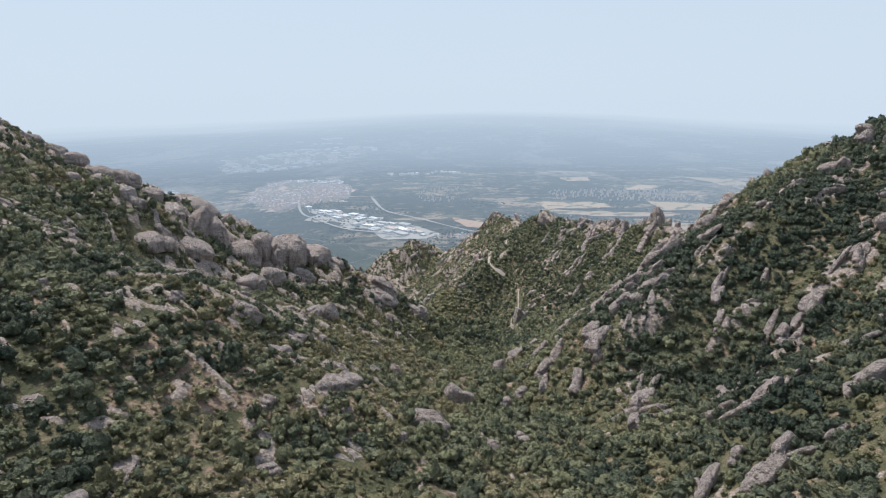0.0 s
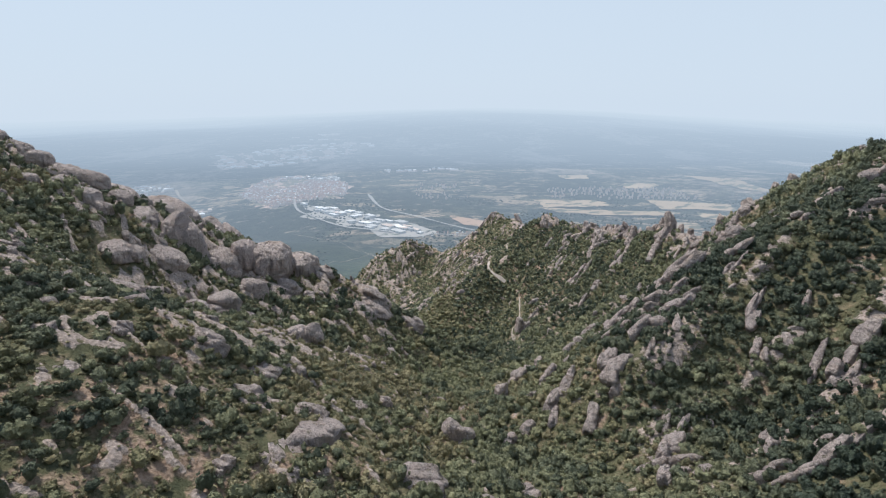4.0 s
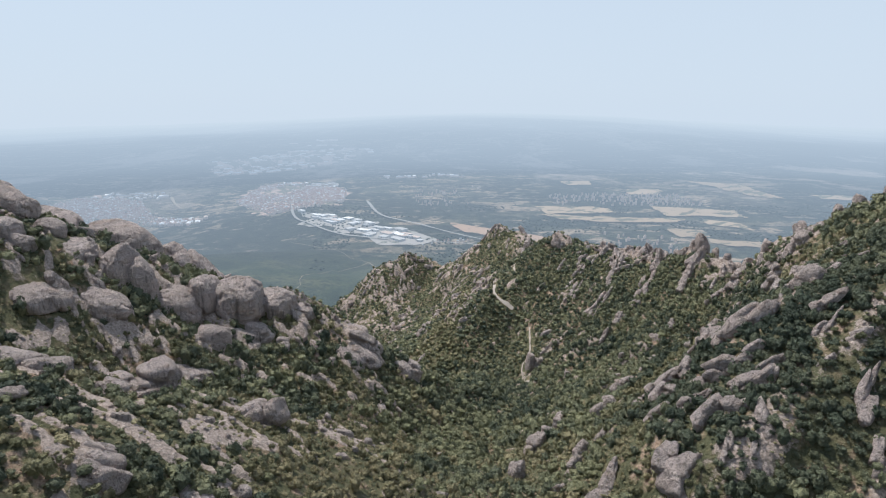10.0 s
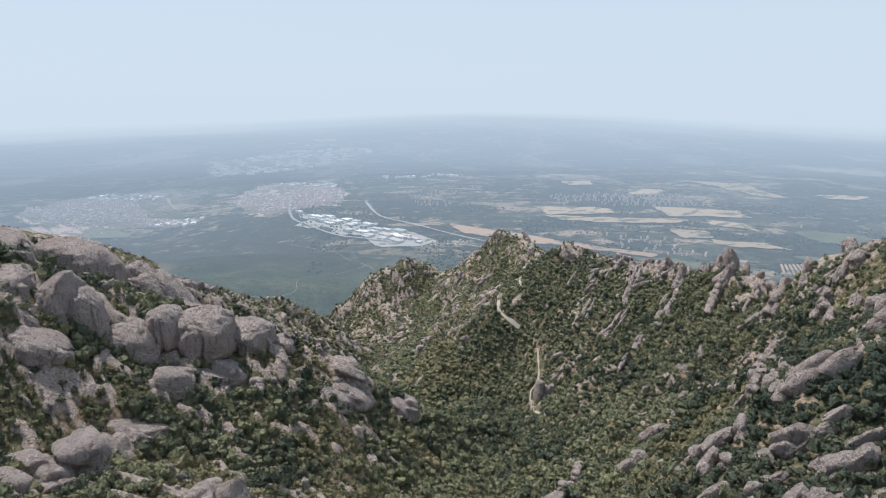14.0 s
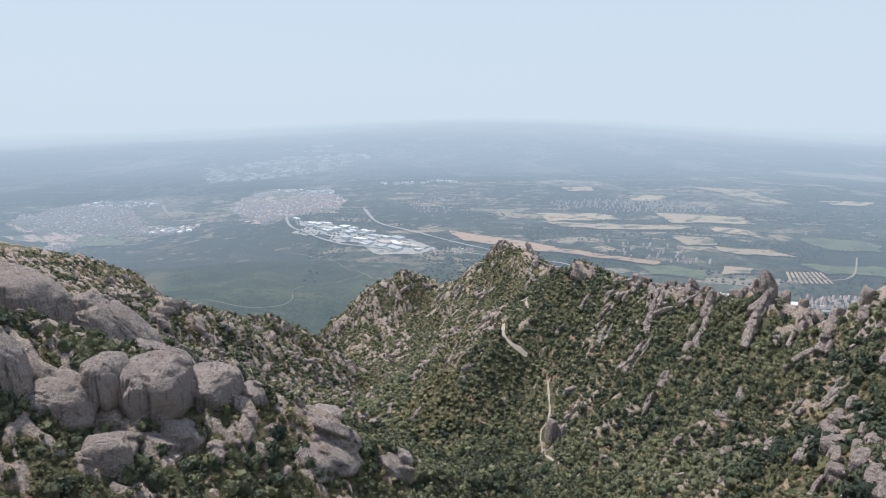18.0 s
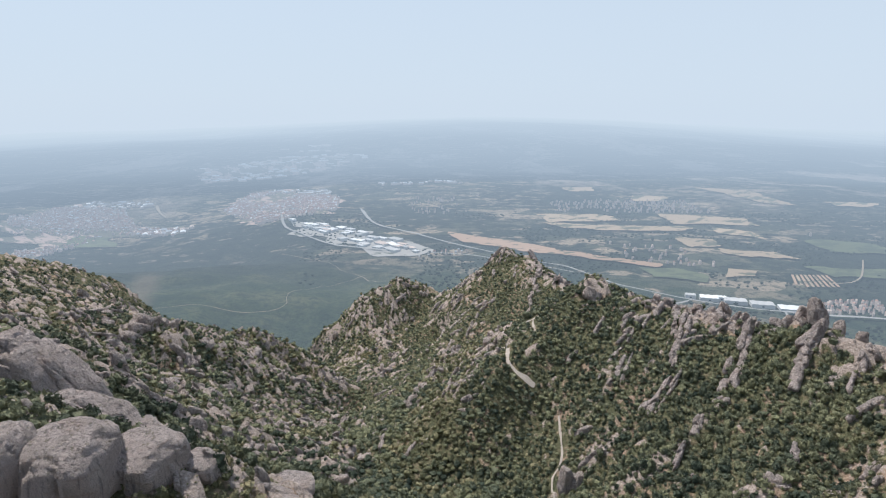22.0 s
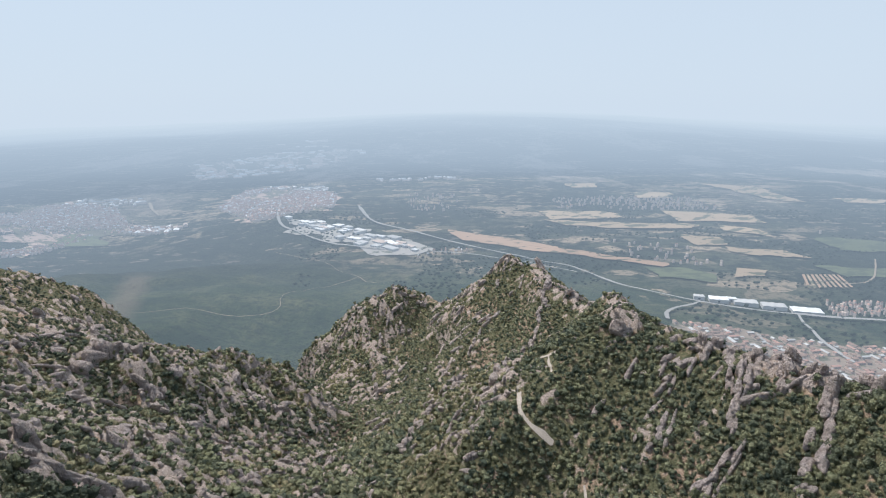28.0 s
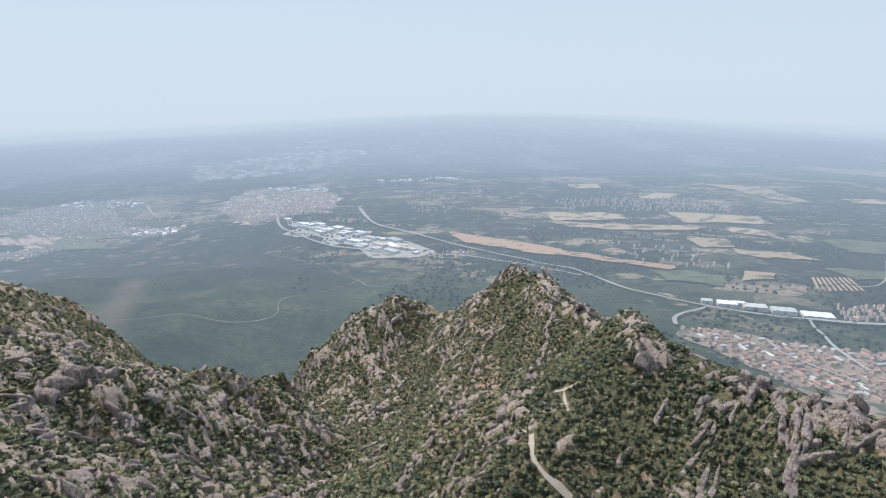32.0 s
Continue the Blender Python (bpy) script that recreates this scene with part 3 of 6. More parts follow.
def build_ground():
    fine = np.arange(-39, 39.01, 0.2)
    coarse = np.arange(43, 317.1, 4)
    turn = np.radians(np.r_[fine, coarse])
    reach = np.r_[6.0, 30.0, 60.0, 90.0, 115.0 * 1.0065 ** np.arange(0, 417), 1720 * 1.02 ** np.arange(0, 148)]
    a, r = np.meshgrid(turn, reach)
    x, y = (np.sin(a) * r).ravel(), (np.cos(a) * r - 60).ravel()
    true = np.c_[x, y, ground_height(x, y)]
    verts, far, _ = pull_in(true)
    rows, cols = a.shape
    i = np.arange(rows * cols).reshape(rows, cols)
    j = np.roll(i, -1, axis=1)
    faces = np.stack([i[:-1], i[1:], j[1:], j[:-1]], -1).reshape(-1, 4)
    middle = true[faces[:, 0]]
    slots = (middle[:, 1] > 1720 + 140 * fbm(middle[:, 0], middle[:, 1], 300, 3, 4)) | (np.abs(middle[:, 0]) > 1000 + 0 * middle[:, 0]) & (middle[:, 1] > 1300)
    mesh = mesh_from("ground", verts, faces[:, ::-1], [SLOPE, PLAIN_MAT], True, slots.astype(int), reach=far, stony=np.maximum(bare_rock(true[:, 0], true[:, 1]), np.where(true[:, 1] > 930, 0.3, 0.8) * np.minimum(ribs(true[:, 0], true[:, 1]), 1)))
    plan = mesh.uv_layers.new(name="plan")
    loops = np.empty(len(mesh.loops), dtype=np.int32)
    mesh.loops.foreach_get("vertex_index", loops)
    plan.data.foreach_set("uv", (true[loops, :2] / 1000).astype(np.float32).ravel())
    ob = new("ground", mesh)
    return tagged(ob, "dry rocky mountain valley falling to a hazy wooded plain", "terrain", kind="structure")


build_ground()


# ---- rock ----
def hash3(ix, iy, iz, seed):
    n = (ix.astype(np.int64) * 374761393 + iy.astype(np.int64) * 668265263 + iz.astype(np.int64) * 1440662683 + seed * 974634777) & 0x7FFFFFFF
    n = ((n ^ (n >> 13)) * 1274126177) & 0x7FFFFFFF
    return ((n ^ (n >> 16)) & 0xFFFF) / 65535.0


def noise3(p, seed):
    i = np.floor(p)
    f = p - i
    f = f * f * (3 - 2 * f)
    out = 0.0
    for dx in (0, 1):
        for dy in (0, 1):
            for dz in (0, 1):
                w = (f[:, 0] if dx else 1 - f[:, 0]) * (f[:, 1] if dy else 1 - f[:, 1]) * (f[:, 2] if dz else 1 - f[:, 2])
                out = out + w * hash3(i[:, 0] + dx, i[:, 1] + dy, i[:, 2] + dz, seed)
    return out * 2 - 1


def hew(dirs, r, seed, cuts, low, high):
    """Splits flat faces off a rounded form, with softened edges; most faces follow the steep joints and the beds."""
    rng = random.Random(seed * 31 + 7)
    total = r ** -16.0
    for k in range(cuts):
        a = rng.uniform(0, 2 * math.pi)
        tilt = rng.uniform(-0.15, 0.35) if k % 3 else rng.uniform(0.7, 1.4)
        n = np.array((math.cos(a) * math.cos(tilt), math.sin(a) * math.cos(tilt), math.sin(tilt)))
        face = np.maximum(dirs @ n, 0.02)
        reach = (r * np.maximum(dirs @ n, 0)).max()
        total = total + (rng.uniform(low, high) * reach / face) ** -16.0
    return total ** (-1 / 16.0)


def rock_shape(level, seed, boxy=0.8, crack=0.10, lumps=0.0):
    """A weathered lump about one across its half: rounded, with bedding ledges and clefts."""
    dirs, faces = ICO[level]
    p = np.sign(dirs) * np.abs(dirs) ** boxy
    r = 1 + 0.24 * noise3(dirs * 1.2 + seed * 3.1, seed) + 0.07 * noise3(dirs * 2.9 + seed, seed + 1) + 0.03 * noise3(dirs * 6.5, seed + 2)
    r = r + lumps * noise3(dirs * (2.0, 5.5, 2.0) + seed * 0.7, seed + 6)
    if level > 3:
        r = r + 0.014 * noise3(dirs * 12, seed + 3)
    r = hew(dirs, r, seed, 12, 0.6, 0.92)
    r = r * (1 + 0.035 * noise3(dirs * 9.0, seed + 8))
    cleft = np.abs(noise3(dirs * (1.7, 1.7, 0.35) + seed * 1.7, seed + 4))
    r = r - crack * np.exp(-(cleft / 0.045) ** 2)
    bed = np.abs(noise3(dirs * (0.5, 0.5, 2.6) + seed * 0.9, seed + 5))
    r = r - 0.3 * crack * np.exp(-(bed / 0.06) ** 2)
    p = p * r[:, None]
    return p / np.abs(p).max(axis=0), faces


def rounded_shape(level, seed):
    """A great rounded block: few broken faces, steep clefts, thin bedding lines dipping one way."""
    dirs, faces = ICO[level]
    p = np.sign(dirs) * np.abs(dirs) ** 0.76
    r = 1 + 0.16 * noise3(dirs * 1.1 + seed * 3.1, seed) + 0.07 * noise3(dirs * 2.6 + seed, seed + 1) + 0.025 * noise3(dirs * 6.0, seed + 2)
    r = hew(dirs, r, seed, 5, 0.8, 0.97)
    r = r + 0.022 * noise3(dirs * 9.0, seed + 3) + 0.012 * noise3(dirs * 19.0, seed + 4)
    cleft = np.abs(noise3(dirs * (1.5, 1.5, 0.3) + seed * 1.7, seed + 5))
    r = r - 0.11 * np.exp(-(cleft / 0.035) ** 2)
    dip = dirs @ np.array((0.45, 0.1, 0.9))
    bed = np.abs(noise3(np.c_[dip * 3.2, dip * 0.2, dirs[:, 0] * 0.3] + seed, seed + 6))
    r = r - 0.03 * np.exp(-(bed / 0.05) ** 2)
    p = p * r[:, None]
    p = p * np.c_[1 - 0.1 * p[:, 2], 1 - 0.08 * p[:, 2], np.ones(len(p))]       # narrower above
    p[:, 0] -= 0.08 * p[:, 2]                                                   # upright towards the crest, sloping to the valley
    return p / np.abs(p).max(axis=0), faces


ROCKS = {}


def cluster_shape(level, seed, count, along):
    """An outcrop: lumps of rock grown together, side by side (along 'X') or as a broken rib of whalebacks uphill (along 'Y')."""
    rng = random.Random(seed)
    lumps = []
    for k in range(count):
        t = (k + 0.5) / count * 2 - 1 + rng.uniform(-0.5, 0.5) / count
        if along == "X":
            size = (1.0 / count * rng.uniform(0.9, 1.7), rng.uniform(0.55, 0.95), (1 - 0.35 * abs(t)) * rng.uniform(0.5, 1.0))
            turn = Matrix.Rotation(rng.uniform(-0.05, 0.4), 3, "Y") @ Matrix.Rotation(rng.uniform(-0.3, 0.1), 3, "X") @ Matrix.Rotation(rng.uniform(-0.3, 0.3), 3, "Z")
            spot = (t * 0.72, rng.uniform(-0.25, 0.3), rng.uniform(-0.3, 0.0))
        else:
            size = (rng.uniform(0.5, 0.95), 1.6 / count * rng.uniform(0.7, 1.6), rng.uniform(0.45, 1.0))
            turn = Matrix.Rotation(rng.uniform(-0.1, 0.22), 3, "X") @ Matrix.Rotation(rng.uniform(-0.12, 0.12), 3, "Z")
            spot = (rng.uniform(-0.5, 0.5), t * 0.75, rng.uniform(-0.4, 0.0))
        lump, tri = rock_shape(max(2, level - 1), seed * 5 + k, 0.72, 0.18, 0.05)
        if along == "Y":                                             # blunt below, drawn out uphill
            lump = lump * np.c_[1 - 0.3 * lump[:, 1], np.ones(len(lump)), 1 - 0.25 * lump[:, 1]]
        lumps.append(((lump * size) @ np.array(turn).T + spot, tri))
    reach = np.abs(np.concatenate([v for v, _ in lumps])).max(axis=0)
    return [(v / reach, tri) for v, tri in lumps]


def rock_thing(name, level, variant, boxy=0.8, crack=0.10, count=0, along="X"):
    """One rock, or an outcrop of several blocks."""
    key = (name, level, variant, count)
    if key not in ROCKS:
        seed = 40 * level + variant * 7 + len(name) + 3 * count
        shapes = cluster_shape(level, seed, count, along) if count else [rock_shape(level, seed, boxy, crack)]
        ROCKS[key] = [mesh_from("block" if count else name, verts, faces, [ROCK], True) for verts, faces in shapes]
    if not count:
        return new(name, ROCKS[key][0])
    ob = new(name)
    for mesh in ROCKS[key]:
        new("block", mesh).parent = ob
    return ob


FOOTPRINTS = []          # x, y, half length, half width, heading of every rock, to keep scrub off them


def ground_at(x, y):
    return float(ground_height(np.array([x]), np.array([y]))[0])


def boulder(x, y, width, height, rng, label, name="boulder", depth=0.8, lean=0.0, group="", level=4, boxy=0.82, lift=0.06, flat=0.0, count=0, along="X"):
    """A rock half sunk in the slope; flat lays it along the slope."""
    z = ground_at(x, y)
    ob = rock_thing(name, level, rng.randrange(7), boxy, 0.2, count, along)
    turn = rng.uniform(-0.5, 0.5)
    gx, gy = slope_of(np.array([x]), np.array([y]))
    up = Vector((-float(gx[0]) * flat, -float(gy[0]) * flat, 1)).to_track_quat("Z", "Y").to_matrix().to_4x4()
    m = Matrix.Translation((x, y + width * 0.12, z + height * lift)) @ up @ Matrix.Rotation(turn, 4, "Z") @ Matrix.Rotation(radians(lean), 4, "Y")
    ob.matrix_world = m @ Matrix.Diagonal((width * 0.48, width * 0.5 * depth, height * 0.52, 1))
    FOOTPRINTS.append((x, y + width * 0.1, width * 0.46, width * 0.42 * depth, turn))
    return tagged(ob, label, "rock", group)


def bluff(x, y, z, width, height, depth, lean, rng, label, name, group):
    """A great rounded rock standing free of the slope, its middle at height z."""
    key = (name, 5, rng.randrange(5), -1)
    if key not in ROCKS:
        verts, faces = rounded_shape(5, 900 + 11 * key[2] + len(name))
        ROCKS[key] = mesh_from(name, verts, faces, [ROCK], True)
    ob = new(name, ROCKS[key])
    turn = rng.uniform(-0.35, 0.35)
    foot = min(z - height * 0.6, ground_at(x, y) - 0.3 * height)                 # reaches into the slope
    top = z + height / 2
    ob.matrix_world = Matrix.Translation((x, y, (top + foot) / 2)) @ Matrix.Rotation(radians(lean), 4, "Y") @ Matrix.Rotation(turn, 4, "Z") \
        @ Matrix.Diagonal((width / 2, depth / 2, (top - foot) / 2, 1))
    FOOTPRINTS.append((x, y, width * 0.48, depth * 0.45, turn))
    return tagged(ob, label, "rock", group)


def fin_place(ax, ay, bx, by, width, tall, rear=0.0):
    """Lies on the slope from a to b; rear lifts the upper end clear of it."""
    a, b = Vector((ax, ay, ground_at(ax, ay))), Vector((bx, by, ground_at(bx, by)))
    b.z += rear * math.hypot(bx - ax, by - ay)
    turn = (b - a).to_track_quat("Y", "Z").to_matrix().to_4x4()
    FOOTPRINTS.append(((ax + bx) / 2, (ay + by) / 2, width * 0.4, math.hypot(bx - ax, by - ay) * 0.48, math.atan2(-(bx - ax), by - ay)))
    return Matrix.Translation((a + b) / 2 + Vector((0, 0, width * 0.16))) @ turn @ Matrix.Diagonal((width * 0.56, (b - a).length * 0.55, width * tall * 1.1, 1))


def fin(ax, ay, bx, by, width, rng, label, name="rock_fin", group="", level=4, tall=0.6, rear=0.0):
    """A long ridge of rock that runs up a slope from a to b."""
    length = math.hypot(bx - ax, by - ay, ground_at(bx, by) - ground_at(ax, ay))
    ob = rock_thing(name, level, rng.randrange(8), count=5 if length > 40 else 4 if length > 26 else 3 if length > 15 else 2, along="Y")
    ob.matrix_world = fin_place(ax, ay, bx, by, width, tall, rear)
    return tagged(ob, label, "rock", group)


def fin_row(ax, ay, bx, by, width, rng, wide, rear, label, whole=0.8, **about):
    """A long fin is a row of whalebacks, each rearing out of the slope; whole tells how much of the row is rock."""
    length = math.hypot(bx - ax, by - ay)
    pieces = max(1, round(length / 14))
    for k in range(pieces):
        low = (k + rng.uniform(0.0, 0.2)) / pieces
        high = low + whole * rng.uniform(0.8, 1.15) / pieces
        off = rng.uniform(-0.4, 0.4) * width / whole if pieces > 1 else 0
        sx, sy = -(by - ay) / length * off, (bx - ax) / length * off
        fin(ax + (bx - ax) * low + sx, ay + (by - ay) * low + sy, ax + (bx - ax) * high + sx, ay + (by - ay) * high + sy,
            width * wide * rng.uniform(0.75, 1.2), rng, label, rear=rear * rng.uniform(0.5, 1.5), **about)


CREST_DOMES = [        # the great whaleback wall: x, y, middle height, width, height, depth, lean
    (-262, 508, 613, 78, 48, 44, 14), (-239, 548, 592, 66, 48, 40, 18), (-213, 574, 576, 30, 42, 30, 14), (-283, 476, 630, 44, 22, 34, 8), (-322, 520, 636, 40, 22, 34, 10)]
LEANING_SLABS = [      # long slabs that lean on the wall
    (-197, 564, 571, 23, 44, 26, -36), (-184, 571, 569, 14, 46, 24, -38), (-160, 548, 560, 50, 20, 24, 30)]
CREST_BLOCKS = [
    (-187, 453, 603, 18, 42, 20, -3), (-177, 457, 596, 17, 34, 18, -5), (-163, 463, 583, 29, 20, 22, 4), (-147.5, 476, 584, 16.5, 27, 20, -2), (-129, 482, 580, 28, 27, 26, 4),
    (-111, 497, 572, 24, 17, 22, 6), (-211, 447, 616, 26, 22, 26, 6), (-196, 440, 606, 13, 11, 14, 0), (-252, 470, 625, 22, 19, 20, 8), (-206, 404, 607, 25, 12, 18, 12),
    (-200, 412, 605, 20, 10, 16, 16), (-181, 426, 595, 26, 12, 18, 20), (-95, 507, 562, 14, 9, 12, 6), (-232, 455, 622, 20, 18, 20, 10), (-268, 455, 636, 24, 16, 20, 6)]
CREST_HEAD = [(-362, 600, 30, 18), (-330, 560, 30, 18), (-302, 528, 32, 19), (-275, 492, 28, 15), (-246, 462, 24, 13), (-250, 437, 20, 11), (-232, 429, 20, 11), (-222, 452, 18, 12),
              (-221, 425, 16, 9), (-380, 560, 26, 14), (-262, 420, 18, 9), (-345, 535, 24, 13), (-300, 490, 22, 12)]
CLIFF = [(-344.5, 917.5, 20, 32), (-344.5, 936, 19, 35), (-340.5, 950, 19, 38), (-333, 959, 20, 37), (-328.5, 971, 20, 34), (-321.5, 976.5, 17, 28), (-327, 867.5, 20, 26),
         (-349.5, 888, 19, 24)]
LEFT_ROCKS = [
    (-140.3, 386.5, 30.7, 23.1), (-131.2, 405.5, 23.0, 15.8), (-131.8, 439.9, 24.2, 19.4), (-113.5, 459.7, 22.0, 13.8), (-115.5, 327.5, 16.3, 11.7),
    (-134.1, 342.4, 17.2, 11.8), (-77.1, 341.5, 18.6, 16.1), (-142.7, 339.2, 9.4, 8.7), (-109.8, 424.2, 9.3, 17.0), (-22.8, 519.3, 23.0, 19.9),
    (-62.1, 494.4, 23.9, 14.1), (-49.2, 498.3, 20.8, 10.0), (-63.0, 511.3, 30.3, 9.6), (-80.7, 487.8, 16.7, 11.7),
    (-71.1, 470.0, 12.8, 9.9), (-41.0, 455.6, 15.6, 9.6)]
NEAR_ROCKS = [
    (-71.3, 238.6, 12.1, 9.0), (-41.7, 219.3, 22.6, 14.0), (-51.3, 207.2, 19.3, 8.8), (-63.9, 195.5, 12.2, 10.9), (-5.3, 219.4, 31.1, 15.2),
    (32.2, 241.0, 18.3, 9.9), (18.2, 224.0, 14.7, 12.2), (-123.7, 162.4, 15.5, 7.3), (-173.8, 232.6, 14.1, 8.9), (-54.8, 162.9, 14.6, 8.2),
    (-32.9, 178.4, 18.0, 5.5), (-87.1, 144.6, 11.4, 6.4), (-113.1, 239.3, 8.6, 8.8), (-165.7, 291.0, 12.5, 13.4)]
NEAR_ROCKS_MORE = [
    (-205.9, 305.2, 32.1, 7.4), (-91.1, 260.0, 16.2, 8.1), (-26.4, 305.8, 10.0, 9.6), (-34.9, 274.0, 10.1, 7.5), (-121.9, 339.0, 13.4, 7.6),
    (-144.8, 324.8, 15.9, 7.9), (-115.7, 211.7, 10.6, 6.1), (-70.6, 239.4, 13.7, 10.6),
    (-36.5, 278.3, 12.8, 7.9), (-48.5, 237.9, 18.9, 10.6), (-112.3, 239.6, 8.3, 7.6), (-145.2, 278.5, 12.1, 8.3)]
RIGHT_ROCKS = [
    (106.7, 455.5, 15.6, 9.6), (89.8, 434.2, 11.7, 9.0), (136.6, 387.4, 16.5, 13.6), (118.6, 353.4, 8.6, 12.6), (126.2, 340.0, 8.3, 7.8),
    (116.7, 334.4, 13.0, 9.6), (106.9, 324.0, 14.2, 7.3), (168.0, 399.5, 14.6, 12.5), (153.7, 357.9, 8.1, 11.7), (101.7, 346.6, 6.0, 8.3), (88.9, 356.3, 6.4, 8.8),
    (100.6, 392.8, 10.7, 12.3), (107.4, 358.5, 11.7, 13.4), (131.7, 180.7, 9.7, 11.9), (214.6, 293.0, 12.5, 18.0), (237.7, 378.7, 17.8, 11.0), (278.8, 406.4, 19.2, 12.3),
    (39.9, 397.5, 13.4, 12.4), (47.1, 349.2, 6.9, 5.3), (14.2, 302.8, 14.5, 10.9)]
PINNACLES = [          # x, y, width, height, lean
    (203, 655, 11, 34, 4), (229, 641, 13, 26, 8), (240, 627, 12, 24, 4), (222, 650, 12, 20, 10), (246, 578, 13, 28, 6), (262, 545, 15, 24, 8), (268, 528, 14, 20, 10), (276, 505, 15, 18, 8), (284, 488, 14, 16, 8)]
PINNACLES_MORE = [
    (234, 634, 15, 40, 5), (226, 624, 10, 24, 10), (221, 655, 10, 15, 14), (210, 676, 9, 14, 12), (201, 692, 8, 13, 16), (192, 708, 8, 12, 12), (183, 724, 9, 12, 15),
    (250, 558, 14, 26, 8), (240, 548, 10, 20, 16), (260, 588, 12, 20, 4), (238, 512, 11, 20, 18), (256, 530, 12, 26, 8), (218, 468, 12, 18, 20), (174, 742, 9, 11, 10),
    (228, 645, 8, 14, 16), (215, 668, 7, 12, 18), (264, 508, 12, 18, 12), (280, 478, 12, 16, 15), (292, 452, 12, 15, 10)]
RIGHT_FINS = [
    (54.4, 424.5, 81.0, 467.1, 11.0), (96.8, 368.4, 120.4, 386.2, 12.4), (95.5, 384.3, 109.0, 401.3, 7.4), (132.1, 413.4, 175.2, 470.3, 10.8),
    (136.7, 392.7, 170.5, 440.7, 8.0), (214.0, 550.2, 245.8, 582.5, 10.4), (213.3, 476.0, 232.0, 505.0, 12.5), (189.0, 418.9, 215.0, 452.0, 14.0),
    (109.7, 331.0, 122.0, 335.3, 11.1), (101.7, 328.1, 110.8, 326.6, 8.0), (125.6, 412.3, 139.0, 420.2, 6.4), (151.4, 485.9, 169.0, 509.9, 7.0)]
NEAR_FINS = [
    (72.5, 283.9, 89.9, 317.1, 11.7), (74.2, 231.6, 103.1, 275.5, 9.5), (155.1, 251.3, 184.7, 271.6, 9.9), (152.1, 266.8, 166.1, 282.3, 6.1),
    (85.2, 152.6, 102.0, 160.7, 8.6), (101.0, 161.0, 122.0, 168.7, 9.6), (77.7, 159.3, 89.4, 170.8, 7.9), (90.0, 170.0, 99.4, 178.8, 6.5), (117.3, 211.5, 129.6, 213.4, 7.8), (115.1, 229.4, 132.8, 252.7, 4.5),
    (138.1, 290.0, 151.6, 306.7, 6.5), (162.8, 296.1, 175.9, 309.7, 7.1), (113.4, 199.8, 135.0, 207.1, 6.3),
    (54.5, 301.1, 69.1, 329.6, 8.4), (32.8, 301.5, 60.1, 325.6, 7.8), (53.5, 359.6, 82.7, 379.6, 9.0)]
RIDGE_FINS = [
    (206.5, 611.7, 229.0, 630.8, 11.9), (176.1, 624.0, 202.0, 656.0, 10.5), (166.8, 688.8, 186.3, 731.4, 7.6), (177.4, 683.0, 193.8, 712.4, 7.4),
    (187.8, 669.1, 202.6, 692.3, 8.2), (202.0, 654.7, 215.6, 675.7, 7.0), (135.4, 641.9, 150.1, 653.8, 6.9), (129.6, 679.4, 141.1, 696.4, 6.3),
    (217.7, 579.1, 234.1, 598.0, 6.0), (131.4, 589.1, 143.3, 601.9, 5.3), (198.9, 603.3, 220.4, 622.5, 9.0),
    (154.6, 663.2, 169.2, 680.1, 5.5), (137.9, 639.0, 154.1, 649.8, 5.2), (128.3, 688.5, 136.7, 698.8, 6.7)]
RIDGE_FINS_MORE = [
    (144.1, 732.5, 152.2, 742.4, 5.7), (165.9, 722.0, 181.9, 740.8, 10.4), (176.6, 689.3, 196.9, 712.5, 8.4), (163.9, 705.0, 177.5, 717.1, 5.2),
    (164.4, 674.8, 176.1, 686.0, 6.3), (185.0, 678.2, 199.6, 694.8, 6.4), (137.2, 720.8, 147.0, 724.3, 6.7), (156.0, 718.3, 163.9, 727.4, 4.8),
    (126.0, 741.9, 135.1, 751.3, 6.5), (102.4, 734.3, 110.0, 740.0, 6.4), (48.0, 815.6, 60.9, 870.5, 9.1), (45.7, 930.4, 62.3, 980.8, 10.2),
    (14.2, 911.8, 34.5, 950.9, 8.6), (-31.5, 845.2, -15.8, 884.1, 10.3), (7.8, 798.8, 24.7, 826.0, 7.2), (94.4, 1017.4, 113.3, 1062.5, 10.1)]
FAR_ROCKS = [
    (131.5, 776.9, 14.1, 10.3), (141.5, 788.9, 14.1, 8.3), (124.0, 771.0, 9.0, 8.0), (168, 1080, 16, 12), (156.8, 738.7, 17.0, 19.5), (153.0, 752.8, 9.8, 12.1), (169.9, 744.6, 12.8, 7.9),
    (-537.4, 1196.2, 40.5, 26.9), (-490.5, 1188.5, 40.0, 28.2), (-437.3, 1158.7, 36.3, 26.4),
    (-316.4, 863.4, 26.7, 22.5), (-344.4, 944.1, 31.2, 19.4), (-283.3, 981.7, 28.2, 20.2)]
FAR_ROCKS_MORE = [
    (-255.7, 1050.0, 30.5, 19.1), (-270.8, 1068.6, 30.4, 20.4), (-241.4, 909.1, 26.1, 20.8), (-232.2, 957.0, 20.0, 26.0),
    (-153.6, 928.7, 13.9, 18.0), (-228.2, 1050.1, 30.5, 20.6), (-194.3, 1067.3, 24.5, 20.3), (-282.0, 935.9, 20.8, 19.4),
    (-241.3, 786.7, 27.2, 15.5), (-220.1, 813.2, 28.6, 16.8), (-377.7, 935.7, 25.5, 22.2), (-156.2, 1098.6, 20.9, 22.8)]
